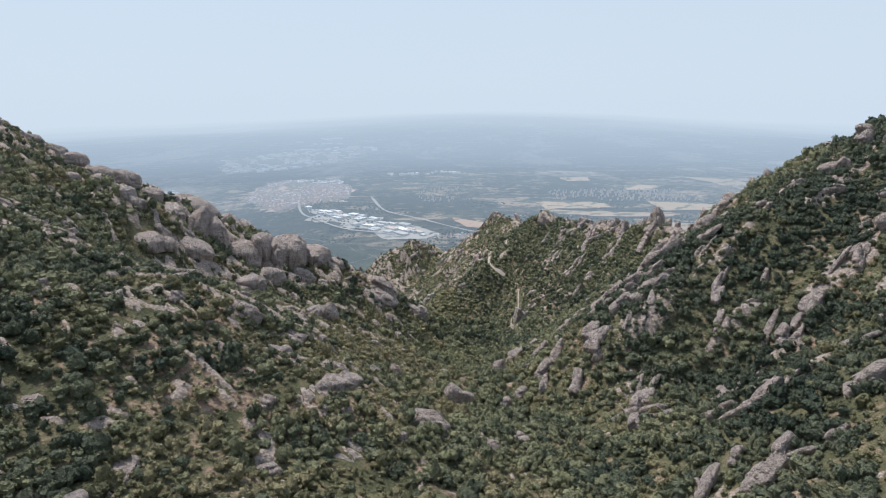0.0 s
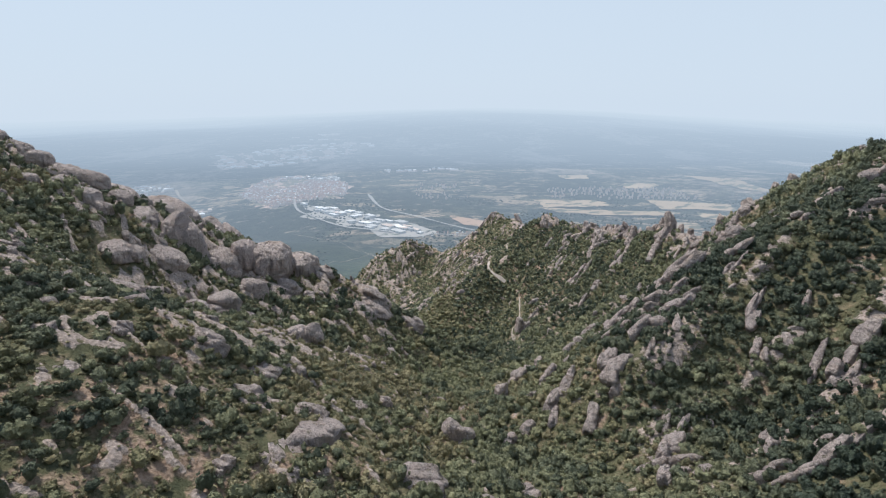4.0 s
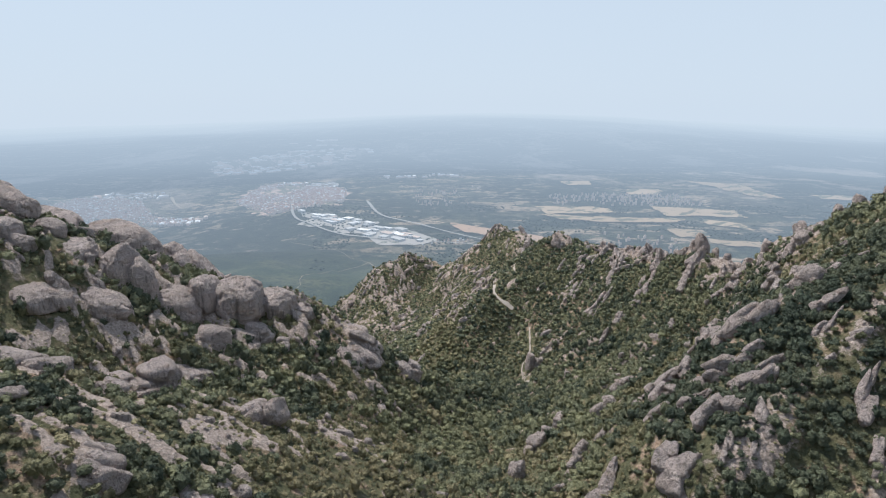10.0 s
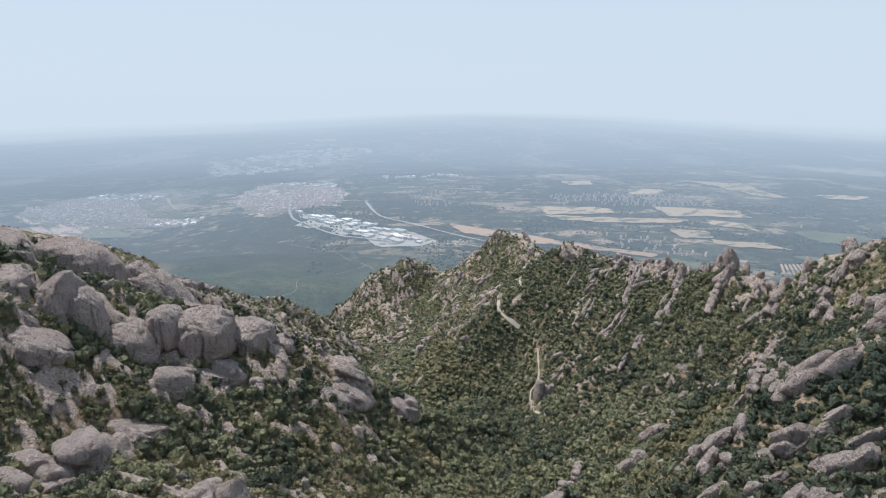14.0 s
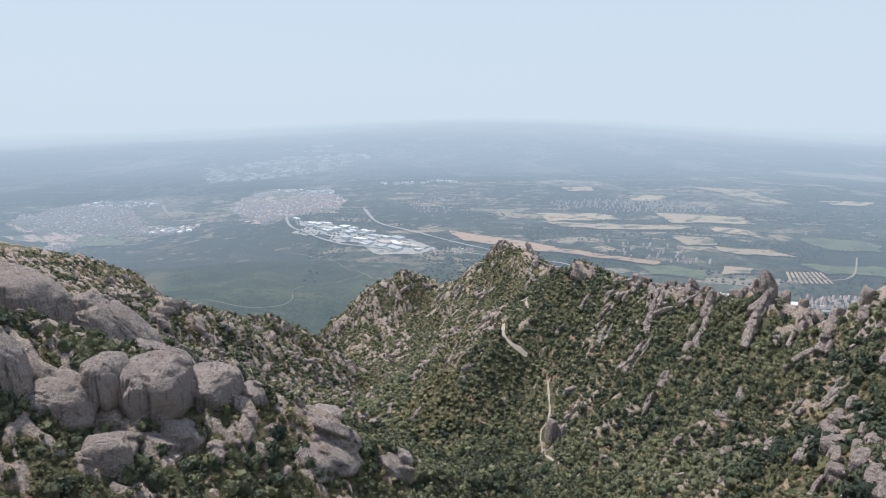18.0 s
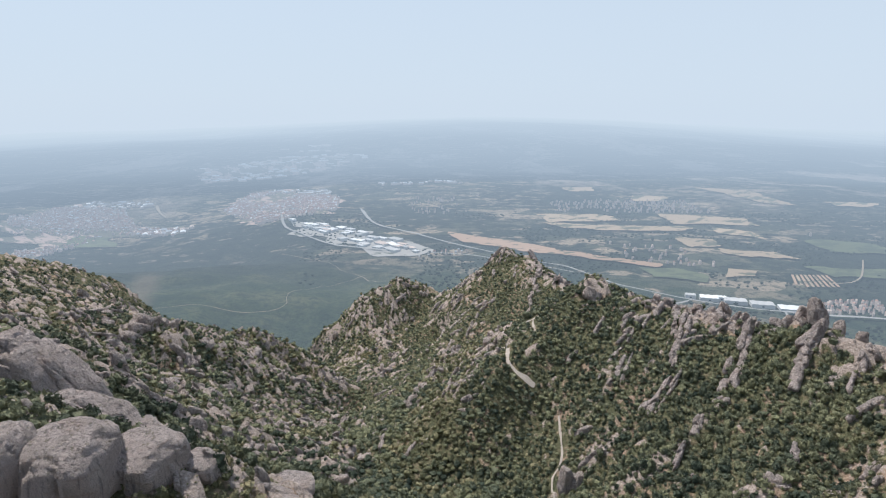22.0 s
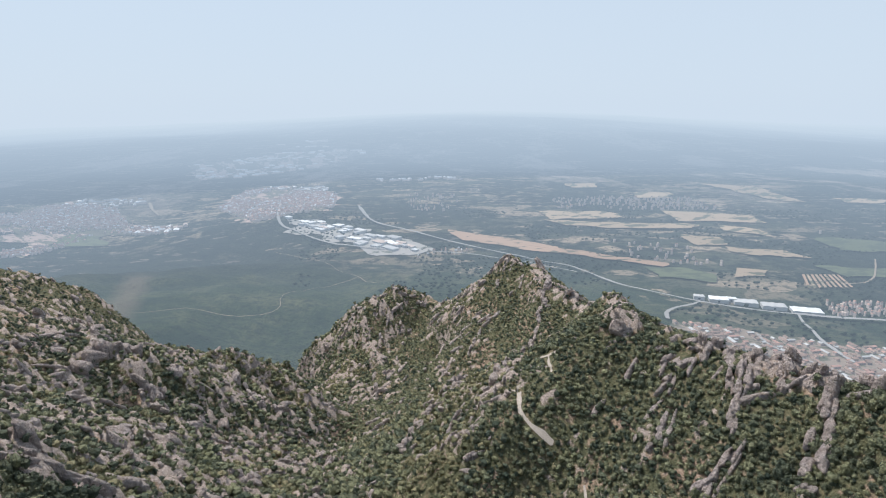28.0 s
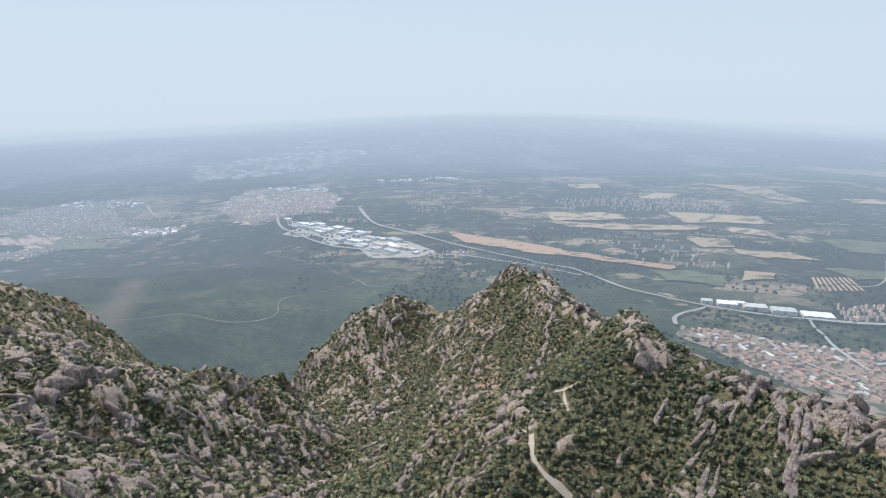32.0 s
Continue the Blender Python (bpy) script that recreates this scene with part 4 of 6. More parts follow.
LEDGE_ROCKS = [
    (-161.9, 649.5, 19.8, 13.6), (-134.4, 675.4, 21.7, 18.7), (-154.9, 683.8, 18.4, 15.2), (-120.3, 685.4, 18.7, 20.1), (-143.2, 528.9, 18.3, 16.8),
    (-136.3, 545.0, 24.3, 18.8), (-215.0, 560.0, 30.0, 18.0), (-240.0, 600.0, 26.0, 16.0), (-190.0, 590.0, 24.0, 15.0)]

LEDGES_UNDER_CREST = [
    (-132.5, 443.9, 24.0, 21.5), (-116.0, 462.9, 23.7, 13.1), (-156.5, 456.9, 23.8, 13.4), (-97.6, 463.7, 10.4, 10.7), (-54.1, 487.8, 30.0, 10.0),
    (-24.8, 512.7, 21.0, 9.0), (-59.5, 508.1, 28.0, 9.0), (-121.2, 337.7, 26.1, 18.3), (-153.7, 324.7, 32.1, 17.8), (-75.7, 347.0, 17.6, 15.5),
    (-130.0, 280.1, 10.1, 7.4), (-134.6, 406.9, 23.3, 13.3), (-134.5, 441.4, 18.9, 16.0), (-116.2, 460.8, 17.8, 13.2), (-88.2, 257.4, 12.2, 8.4),
    (-71.7, 262.8, 14.4, 6.3), (-119.8, 315.5, 12.9, 8.9)]
RIGHT_FINS_MORE = [
    (50.9, 421.9, 83.4, 477.9, 10.8), (94.3, 318.4, 111.7, 329.4, 11.4), (97.4, 367.5, 121.4, 392.3, 9.9), (133.8, 382.3, 153.8, 393.0, 11.4),
    (74.6, 303.5, 93.0, 311.4, 12.0), (60.5, 320.2, 72.6, 336.9, 7.2), (141.5, 304.3, 156.1, 316.6, 5.3), (213.7, 499.7, 228.7, 499.4, 11.7),
    (237.8, 516.8, 260.1, 519.2, 16.0), (137.0, 411.7, 158.0, 436.0, 9.0), (114.3, 335.8, 124.1, 341.4, 7.2), (143.4, 442.6, 200.6, 502.0, 9.6),
    (215.7, 551.1, 255.0, 585.0, 10.5), (171.5, 622.9, 202.9, 652.9, 10.3), (198.6, 601.1, 226.8, 628.6, 11.2)]

PEAK_FINS = [
    (48.1, 1168.5, 64.0, 1210.2, 8), (66.6, 1212.8, 92.1, 1228.5, 9), (24.2, 1312.0, 36.4, 1351.4, 10), (39.3, 1354.7, 81.4, 1335.6, 12.5), (100, 1334, 122, 1331, 9),
    (124, 1326, 137, 1300, 8), (184, 1223, 187, 1134, 11), (112, 1064, 130, 1115, 9), (130, 1115, 146, 1165, 10), (146, 1165, 168, 1240, 12), (190, 1092, 206, 1084, 9),
    (157, 1234, 168, 1212, 8), (93, 1287, 104, 1305, 9), (127, 1253, 134, 1270, 8), (-67, 1300, -64, 1331, 7)]
PEAK_FINS_MORE = [
    (-129, 1454, -112, 1472, 8), (-107, 1467, -76, 1453, 9), (-71, 1448, -40, 1451, 8), (-40, 1445, -26, 1436, 11), (-164, 1456, -140, 1458, 12), (-182, 1441, -167, 1449, 10),
    (-246, 1512, -209, 1472, 13), (-247, 1453, -248, 1501, 11), (-89, 1161, -93, 1223, 7), (-13, 1366, 1, 1361, 9), (-60, 1255, -48, 1290, 8), (10, 1150, 22, 1190, 8)]
SPUR_FINS = [
    (5.6, 914.2, 15, 910.7, 9), (18, 921.7, 31.1, 899.7, 8), (54.4, 835.9, 68.6, 837.5, 7), (43.8, 786, 50, 807, 5), (52, 807, 56, 812, 4), (-16.8, 884.6, -5.9, 904.4, 8),
    (-4.9, 905.2, 4.6, 913.7, 7), (-38.8, 854.2, -22.7, 871.4, 9), (20.2, 786, 28.5, 779.8, 4.5), (-64.6, 1034.6, -54, 1029.4, 7), (27.7, 780.5, 33.3, 804.1, 4.5), (15.7, 742, 27, 733, 7),
    (24.1, 743.3, 36.3, 742.6, 7), (-55, 809.4, -41, 814.1, 8), (-61, 739, -48, 797, 9), (-21.7, 764.5, -13.9, 768.9, 6)]
FACE_FINS = [
    (-28.5, 742, -18.6, 748.7, 7), (125.8, 706.8, 136.3, 713.7, 5.2), (133.9, 650.4, 142.8, 648.6, 5.7), (149.3, 651.9, 157.6, 654.4, 4.7), (158.6, 669, 181.8, 702.8, 5.9),
    (157.9, 753, 166.6, 759.4, 7.8), (95.7, 672.4, 107.4, 669.5, 5), (93.6, 641.6, 105, 641.8, 6.6), (142.8, 713.6, 149.1, 721, 4.2)]


def place_rocks():
    rng = random.Random(4)
    for rows, name, group, label in ((CREST_DOMES, "crest_dome", "crest domes", "huge smooth grey whaleback dome of rock on the crest"),
                                     (LEANING_SLABS, "leaning_slab", "leaning slabs", "long grey rock slab leaning against the crest wall"),
                                     (CREST_BLOCKS, "boulder", "crest blocks", "huge grey rounded conglomerate block on the mountain crest")):
        for x, y, z, w, h, d, lean in rows:
            grown = rows is CREST_BLOCKS
            bluff(x, y, z, w * (1.2 if grown else 1), h, d * (1.45 if grown else 1), lean + (4 if grown else 0), rng, label, name, group)
    for x, y, w, h in CREST_HEAD:
        bluff(x, y, ground_at(x, y) + 0.22 * h, w, h, w * 0.8, rng.uniform(4, 14), rng, "grey weathered rock dome on the scrubby crest", "crest_dome", "crest domes")
    for x, y, w, h in CLIFF:
        boulder(x, y, w * 1.1, h, rng, "tall rounded pillar of a grey overhanging cliff", name="cliff_pillar", depth=0.9, group="cliff pillars", boxy=0.85, lift=-0.12)
    for x, y, w, h in LEFT_ROCKS:
        boulder(x, y, w * 1.15, h, rng, "grey rounded conglomerate outcrop among dark scrub", name="slab_outcrop", group="slope outcrops", lean=rng.uniform(0, 14), flat=0.5, level=5, lift=-0.1, count=3)
    for x, y, w, h in NEAR_ROCKS + NEAR_ROCKS_MORE:
        boulder(x, y, w * 1.1, h * 0.95, rng, "pale pinkish weathered rock slab on the scrubby slope", name="rock_ledge", group="pale slabs", lean=rng.uniform(0, 10), flat=0.8, level=4, lift=-0.05, count=4)
    for x, y, w, h in RIGHT_ROCKS:
        gx, gy = slope_of(np.array([x]), np.array([y]))
        up = Vector((float(gx[0]), float(gy[0]))).normalized() * h * 1.2
        fin(x, y, x + up.x, y + up.y, w * 0.72, rng, "grey-pink rounded rock rib standing among evergreen oaks", group="oak slope rocks", tall=0.65, rear=0.4)
    boulder(88, 632, 18, 40, rng, "dark upright crag beside the footpath", name="crag", group="", lean=4, depth=0.8, lift=0.2, level=4, count=3, along="X")
    boulder(134, 778, 19, 18, rng, "big pale rounded block on the ridge top", name="crag", lean=6, depth=0.9, lift=0.25, level=4, count=2)
    for x, y, w, h, lean in PINNACLES + PINNACLES_MORE:
        boulder(x, y, w * 0.8, h, rng, "tall grey rock pinnacle on the jagged ridge", name="pinnacle", group="ridge pinnacles", lean=lean, depth=1.0, lift=0.15, level=4, count=2 if w > 9 else 0, boxy=0.7)
    for x, y, w, h in FAR_ROCKS + FAR_ROCKS_MORE + LEDGE_ROCKS:
        boulder(x, y, w * 1.15, h * 0.9, rng, "grey craggy rock outcrop on a distant spur", name="craggy_outcrop", group="distant outcrops", lean=rng.uniform(-8, 12), flat=0.5, lift=-0.08, level=4, count=6)
    for x, y, w, h in LEDGES_UNDER_CREST:
        boulder(x, y, w * 1.25, h * 1.05, rng, "broad pale rock ledge between bands of dark bushes", name="slab_outcrop", group="slope outcrops", lean=rng.uniform(0, 10), flat=0.6, level=4, lift=0.1, count=2)
    for row in RIGHT_FINS + RIGHT_FINS_MORE + NEAR_FINS:
        fin_row(*row, rng, 0.78, 0.3, "pale rock whaleback rearing out of the wooded slope", group="slope fins", tall=0.7)
    for row in PEAK_FINS + PEAK_FINS_MORE:
        fin_row(*row, rng, 0.85, 0.1, "grey craggy rock rib on the far pointed peak", whole=1.1, name="rock_rib", group="peak ribs", tall=0.75)
    for row in SPUR_FINS:
        fin_row(*row, rng, 0.85, 0.1, "pale rock rib along the bushy spur", name="rock_rib", group="spur ribs", tall=0.55)
    for row in RIDGE_FINS + RIDGE_FINS_MORE + FACE_FINS:
        fin_row(*row, rng, 0.85, 0.12, "slender grey rock fin below the jagged ridge", whole=1.3, group="ridge fins", tall=0.75)


def slope_of(x, y):
    e = 3.0
    return (ground_height(x + e, y) - ground_height(x - e, y)) / (2 * e), (ground_height(x, y + e) - ground_height(x, y - e)) / (2 * e)


place_rocks()


def scatter_fins():
    """Shorter fins that stand out of the slopes along their fall line; the far ones are past counting."""
    rng = random.Random(9)
    for x0, x1, y0, y1, count, size, near, label in (
            (75, 250, 150, 540, 95, 1.3, True, "pale broken rock rib between evergreen oaks"), (150, 225, 540, 760, 40, 1.5, True, "grey rock rib below the jagged ridge"),
            (-20, 110, 740, 940, 60, 1.3, False, "grey broken rock ribs on the bushy spur"), (-120, 170, 1040, 1420, 90, 2.0, False, "grey broken rock ribs on the far peak"),
            (-420, -60, 520, 1100, 150, 2.2, False, "grey broken rock ribs on the stony spur across the valley")):
        tries, verts, faces = 0, [], []
        while count and tries < 5000:
            tries += 1
            x, y = rng.uniform(x0, x1), rng.uniform(y0, y1)
            here = np.array([x]), np.array([y])
            if max(float(ribs(*here)[0]), float(bare_rock(*here)[0])) < 0.25:
                continue
            gx, gy = slope_of(*here)
            g = Vector((float(gx[0]), float(gy[0])))
            if g.length < 0.15:
                continue
            g.normalize()
            long, wide = size * rng.uniform(4, 13), size * rng.uniform(2.0, 4.6)
            count -= 1
            if near:
                fin(x, y, x + g.x * long, y + g.y * long, wide, rng, label, group="rock ribs", level=3, rear=0.25 if y < 480 else 0.05)
                continue
            m = np.array(fin_place(x, y, x + g.x * long, y + g.y * long, wide, 0.6))
            for shape, tri in cluster_shape(3, rng.randrange(12), 3, "Y"):
                faces.append(tri + len(shape) * len(verts))
                verts.append(shape @ m[:3, :3].T + m[:3, 3])
        if verts:
            tagged(new("rock_ribs", mesh_from("rock_ribs", np.concatenate(verts), np.concatenate(faces), [ROCK], True)), label, "rocks", kind="stuff")


scatter_fins()


def in_sight(x, y):
    """The part of the plan that lies on this side of the crests."""
    ok = (np.abs(x) < 0.80 * (y + 40) + 15) & (y > 105) & (y < 1600)
    ok &= x < crest_x(RIGHT_EDGE, y) + np.where(y < 800, 60, 28) + np.where(y < 420, 300, 0)
    ok &= ~((y > 1440) & (x > -20)) & ~((y > 1345) & (x > 60))
    return ok


def scatter(cell, x0, x1, y0, y1, seed):
    rng = np.random.default_rng(seed)
    gx, gy = np.meshgrid(np.arange(x0, x1, cell), np.arange(y0, y1, cell))
    x = gx.ravel() + rng.uniform(-0.5, 0.5, gx.size) * cell
    y = gy.ravel() + rng.uniform(-0.5, 0.5, gx.size) * cell
    ok = in_sight(x, y)
    return x[ok], y[ok], rng


def off_rocks(x, y, grow=0.72):
    free = np.ones(len(x), bool)
    for rx, ry, a, b, turn in FOOTPRINTS:
        dx, dy = x - rx, y - ry
        u, v = dx * math.cos(turn) + dy * math.sin(turn), -dx * math.sin(turn) + dy * math.cos(turn)
        free &= (u / (a * grow)) ** 2 + (v / (b * grow)) ** 2 > 1
    return free


# ---- loose stones and small outcrops, too many to count ----
def build_stones():
    pieces = []
    for cell, y0, y1, level, size, seed in ((7.0, 105, 480, 2, 1.4, 21), (7.5, 480, 700, 2, 1.9, 22), (8.0, 700, 1600, 3, 1.55, 23)):
        x, y, rng = scatter(cell, -720, 420, y0, y1, seed)
        rib = ribs(x, y)
        chance = bare_rock(x, y) * 0.55 + np.where((y > 930) & (x > -150), 0.12, 0.35) * np.clip(rib, 0, 1) + 0.25 * (fbm(x, y, 45, 3, 31) - 0.05)
        ok = rng.uniform(0.1, 1, len(x)) < chance
        x, y = x[ok], y[ok]
        z = ground_height(x, y)
        gx, gy = slope_of(x, y)
        fall = np.arctan2(gy, gx)
        s = size * np.exp(rng.normal(0, 0.45 if level == 2 else 0.6, len(x)))
        shapes = [rock_shape(2 if level == 2 else 1, 300 + k + level * 10, 0.7, 0.2) for k in range(6)]
        for k in range(6):
            pick = np.arange(len(x)) % 6 == k
            verts, faces = shapes[k]
            n = pick.sum()
            long = s[pick] * (rng.uniform(0.8, 1.7, n) if level == 2 else rng.uniform(0.8, 1.3, n))
            wide, tall = s[pick] * rng.uniform(0.6, 1.0, n), s[pick] * rng.uniform(0.6, 1.3, n)
            a = fall[pick] + rng.normal(0, 0.25, n)
            rise = np.hypot(gx, gy)[pick] * 0.8
            lx, ly, lz = verts[:, 0][None] * long[:, None], verts[:, 1][None] * wide[:, None], verts[:, 2][None] * tall[:, None]
            wx = lx * np.cos(a)[:, None] - ly * np.sin(a)[:, None] + x[pick][:, None]
            wy = lx * np.sin(a)[:, None] + ly * np.cos(a)[:, None] + y[pick][:, None]
            wz = lz + lx * rise[:, None] + (z[pick] + 0.1 * s[pick])[:, None]
            pieces.append((level, np.stack([wx, wy, wz], -1), faces))
    for level, label in ((2, "pale weathered stones and small outcrops across the slopes"), (3, "grey craggy stones over the distant spurs")):
        verts, faces, base = [], [], 0
        for lv, block, f in pieces:
            if lv != level:
                continue
            n, m, _ = block.shape
            verts.append(block.reshape(-1, 3))
            faces.append((f[None] + (np.arange(n) * m)[:, None, None]).reshape(-1, 3) + base)
            base += n * m
        tagged(new("stones", mesh_from("stones", np.concatenate(verts), np.concatenate(faces), [ROCK], level == 2)), label, "stones", kind="stuff")


build_stones()

# ---- the footpath ----
TRAIL_LINES = (
    [(87, 806), (85, 798), (85, 789), (85, 780)],
    [(93, 800), (90, 805), (86, 810), (82.5, 817)],
    [(57, 793), (61, 781), (60, 767), (59, 757), (64.5, 746), (71, 739), (78, 732)],
    [(91.6, 699), (89.4, 681), (86.2, 659), (79.0, 651), (76.7, 632), (78.7, 600)])


def curve_points(line, step):
    """A line rounded through its corners (Catmull-Rom), cut at even steps."""
    p = np.array([line[0], *line, line[-1]], float)
    out = []
    for k in range(1, len(p) - 2):
        n = max(2, int(np.linalg.norm(p[k + 1] - p[k]) / step))
        t = np.linspace(0, 1, n, endpoint=False)[:, None]
        out.append(0.5 * (2 * p[k] + (p[k + 1] - p[k - 1]) * t + (2 * p[k - 1] - 5 * p[k] + 4 * p[k + 1] - p[k + 2]) * t ** 2
                          + (3 * p[k] - p[k - 1] - 3 * p[k + 1] + p[k + 2]) * t ** 3))
    return np.concatenate(out + [p[-2:-1]])


def ribbon(points, width, lift, seed=0, across=3):
    """A strip along points on the plan, draped over the ground."""
    d = np.gradient(points, axis=0)
    side = np.c_[-d[:, 1], d[:, 0]] / np.linalg.norm(d, axis=1)[:, None]
    half = width / 2 * (1 + 0.7 * fbm(np.arange(len(points)) * 1.0, np.full(len(points), seed * 7.3), 5, 3, seed))[:, None]
    rows = [points + side * half * s for s in np.linspace(-1, 1, across)]
    p = np.stack(rows, 1).reshape(-1, 2)
    z = ground_height(p[:, 0], p[:, 1]) + lift
    i = np.arange(len(p)).reshape(-1, across)
    faces = np.stack([i[:-1, :-1], i[:-1, 1:], i[1:, 1:], i[1:, :-1]], -1).reshape(-1, 4)
    return np.c_[p, z], faces


def make_dust():
    n = Nodes("pale trodden earth")
    grit = n.noise(n.position(), 1.2, 5)
    n.bump(grit, 0.5, 0.3)
    return n.finish(n.ramp(grit, (0.3, (0.34, 0.29, 0.245)), (0.7, (0.48, 0.425, 0.37))), 0.95)


DUST = make_dust()
TRAIL_POINTS = []
for k, line in enumerate(TRAIL_LINES):
    pts = curve_points(line, 1.2)
    pts = pts + np.c_[fbm(pts[:, 1], pts[:, 0], 14, 2, 50 + k), fbm(pts[:, 0], pts[:, 1], 14, 2, 60 + k)] * 1.2
    TRAIL_POINTS.append(pts)
    verts, faces = ribbon(pts, (1.3, 2.8, 2.6, 1.4)[k], 0.6, k)
    tagged(new("footpath", mesh_from("footpath", verts, faces, [DUST], True)), "pale narrow dirt footpath winding over the spur", "path", kind="structure")
TRAIL_POINTS = np.concatenate(TRAIL_POINTS)


# ---- scrub and oaks ----
def leafy(cards, lumps, seed, card=0.42, squash=0.85, core=1):
    """A crown one across its half: a few rounded masses grown together, and leaf clumps standing off them."""
    rng = np.random.default_rng(seed)
    dirs, tri = ICO[core]
    verts, faces, base = [], [], 0
    mids, sizes = [], []
    for k in range(lumps):
        a = 2 * np.pi * (k + rng.uniform(-0.2, 0.2)) / lumps
        out = 0.0 if lumps == 1 else rng.uniform(0.28, 0.46)
        mid = np.array((math.cos(a) * out, math.sin(a) * out, rng.uniform(-0.1, 0.25)))
        size = 0.82 if lumps == 1 else rng.uniform(0.5, 0.66)
        lump = dirs * (1 + 0.42 * noise3(dirs * 2.0 + seed + k, seed + k) + (0.10 * noise3(dirs * 4.5, seed) if core > 1 else 0))[:, None] * size + mid
        verts.append(turned(lump, rng.uniform(0, 6)))
        faces.append(tri + base)
        base += len(dirs)
        mids.append(mid)
        sizes.append(size)
    n = rng.integers(0, lumps, cards)
    d = rng.normal(size=(cards, 3))
    d[:, 2] = np.abs(d[:, 2]) * 0.95 - 0.2
    d /= np.linalg.norm(d, axis=1)[:, None]
    c = np.array(mids)[n] + d * (np.array(sizes)[n] * rng.uniform(0.85, 1.28, cards))[:, None]
    nrm = d + rng.normal(0, 0.5, (cards, 3))
    nrm /= np.linalg.norm(nrm, axis=1)[:, None]
    u = np.cross(nrm, rng.normal(size=(cards, 3)))
    u /= np.linalg.norm(u, axis=1)[:, None]
    v = np.cross(nrm, u)
    s = card * rng.uniform(0.6, 1.25, cards)[:, None]
    leaf = np.stack([c + u * s, c - u * s * 0.6 + v * s * 0.8, c - u * s * 0.5 - v * s * 0.85], 1).reshape(-1, 3)
    faces.append(np.arange(len(leaf)).reshape(-1, 3) + base)
    return np.concatenate(verts + [leaf]) * (1, 1, squash), np.concatenate(faces)


def turned(p, a):
    """Turned a little about its own middle, so that no two lumps show the same facets."""
    m = p.mean(0)
    q = p - m
    return m + np.c_[q[:, 0] * math.cos(a) - q[:, 1] * math.sin(a), q[:, 0] * math.sin(a) + q[:, 1] * math.cos(a), q[:, 2]]


def join_crowns(name, material, shapes, x, y, z, radius, tall, tone, rng, label, category="shrubs"):
    verts, faces, tones, base = [], [], [], 0
    for k, (v, f) in enumerate(shapes):
        pick = np.flatnonzero(np.arange(len(x)) % len(shapes) == k)
        n, m = len(pick), len(v)
        a = rng.uniform(0, 2 * np.pi, n)
        c, s, r = np.cos(a)[:, None], np.sin(a)[:, None], radius[pick][:, None]
        px, py = v[:, 0][None] * r, v[:, 1][None] * r * rng.uniform(0.8, 1.15, n)[:, None]
        block = np.stack([px * c - py * s + x[pick][:, None], px * s + py * c + y[pick][:, None],
                          v[:, 2][None] * r * tall[pick][:, None] + (z[pick] + 0.45 * radius[pick] * tall[pick])[:, None]], -1)
        verts.append(block.reshape(-1, 3).astype(np.float32))
        faces.append((f[None] + (np.arange(n) * m)[:, None, None]).reshape(-1, 3) + base)
        tones.append(np.repeat(tone[pick], m))
        base += n * m
    mesh = mesh_from(name, np.concatenate(verts), np.concatenate(faces), [material], False, None, tone=np.concatenate(tones))
    return tagged(new(name, mesh), label, category, kind="stuff")


def trail_gap(x, y, keep):
    out = np.ones(len(x), bool)
    near = (x > 30) & (x < 120) & (y > 580) & (y < 830)
    d = np.hypot(x[near][:, None] - TRAIL_POINTS[:, 0], y[near][:, None] - TRAIL_POINTS[:, 1]).min(1)
    out[near] = d > keep
    return out


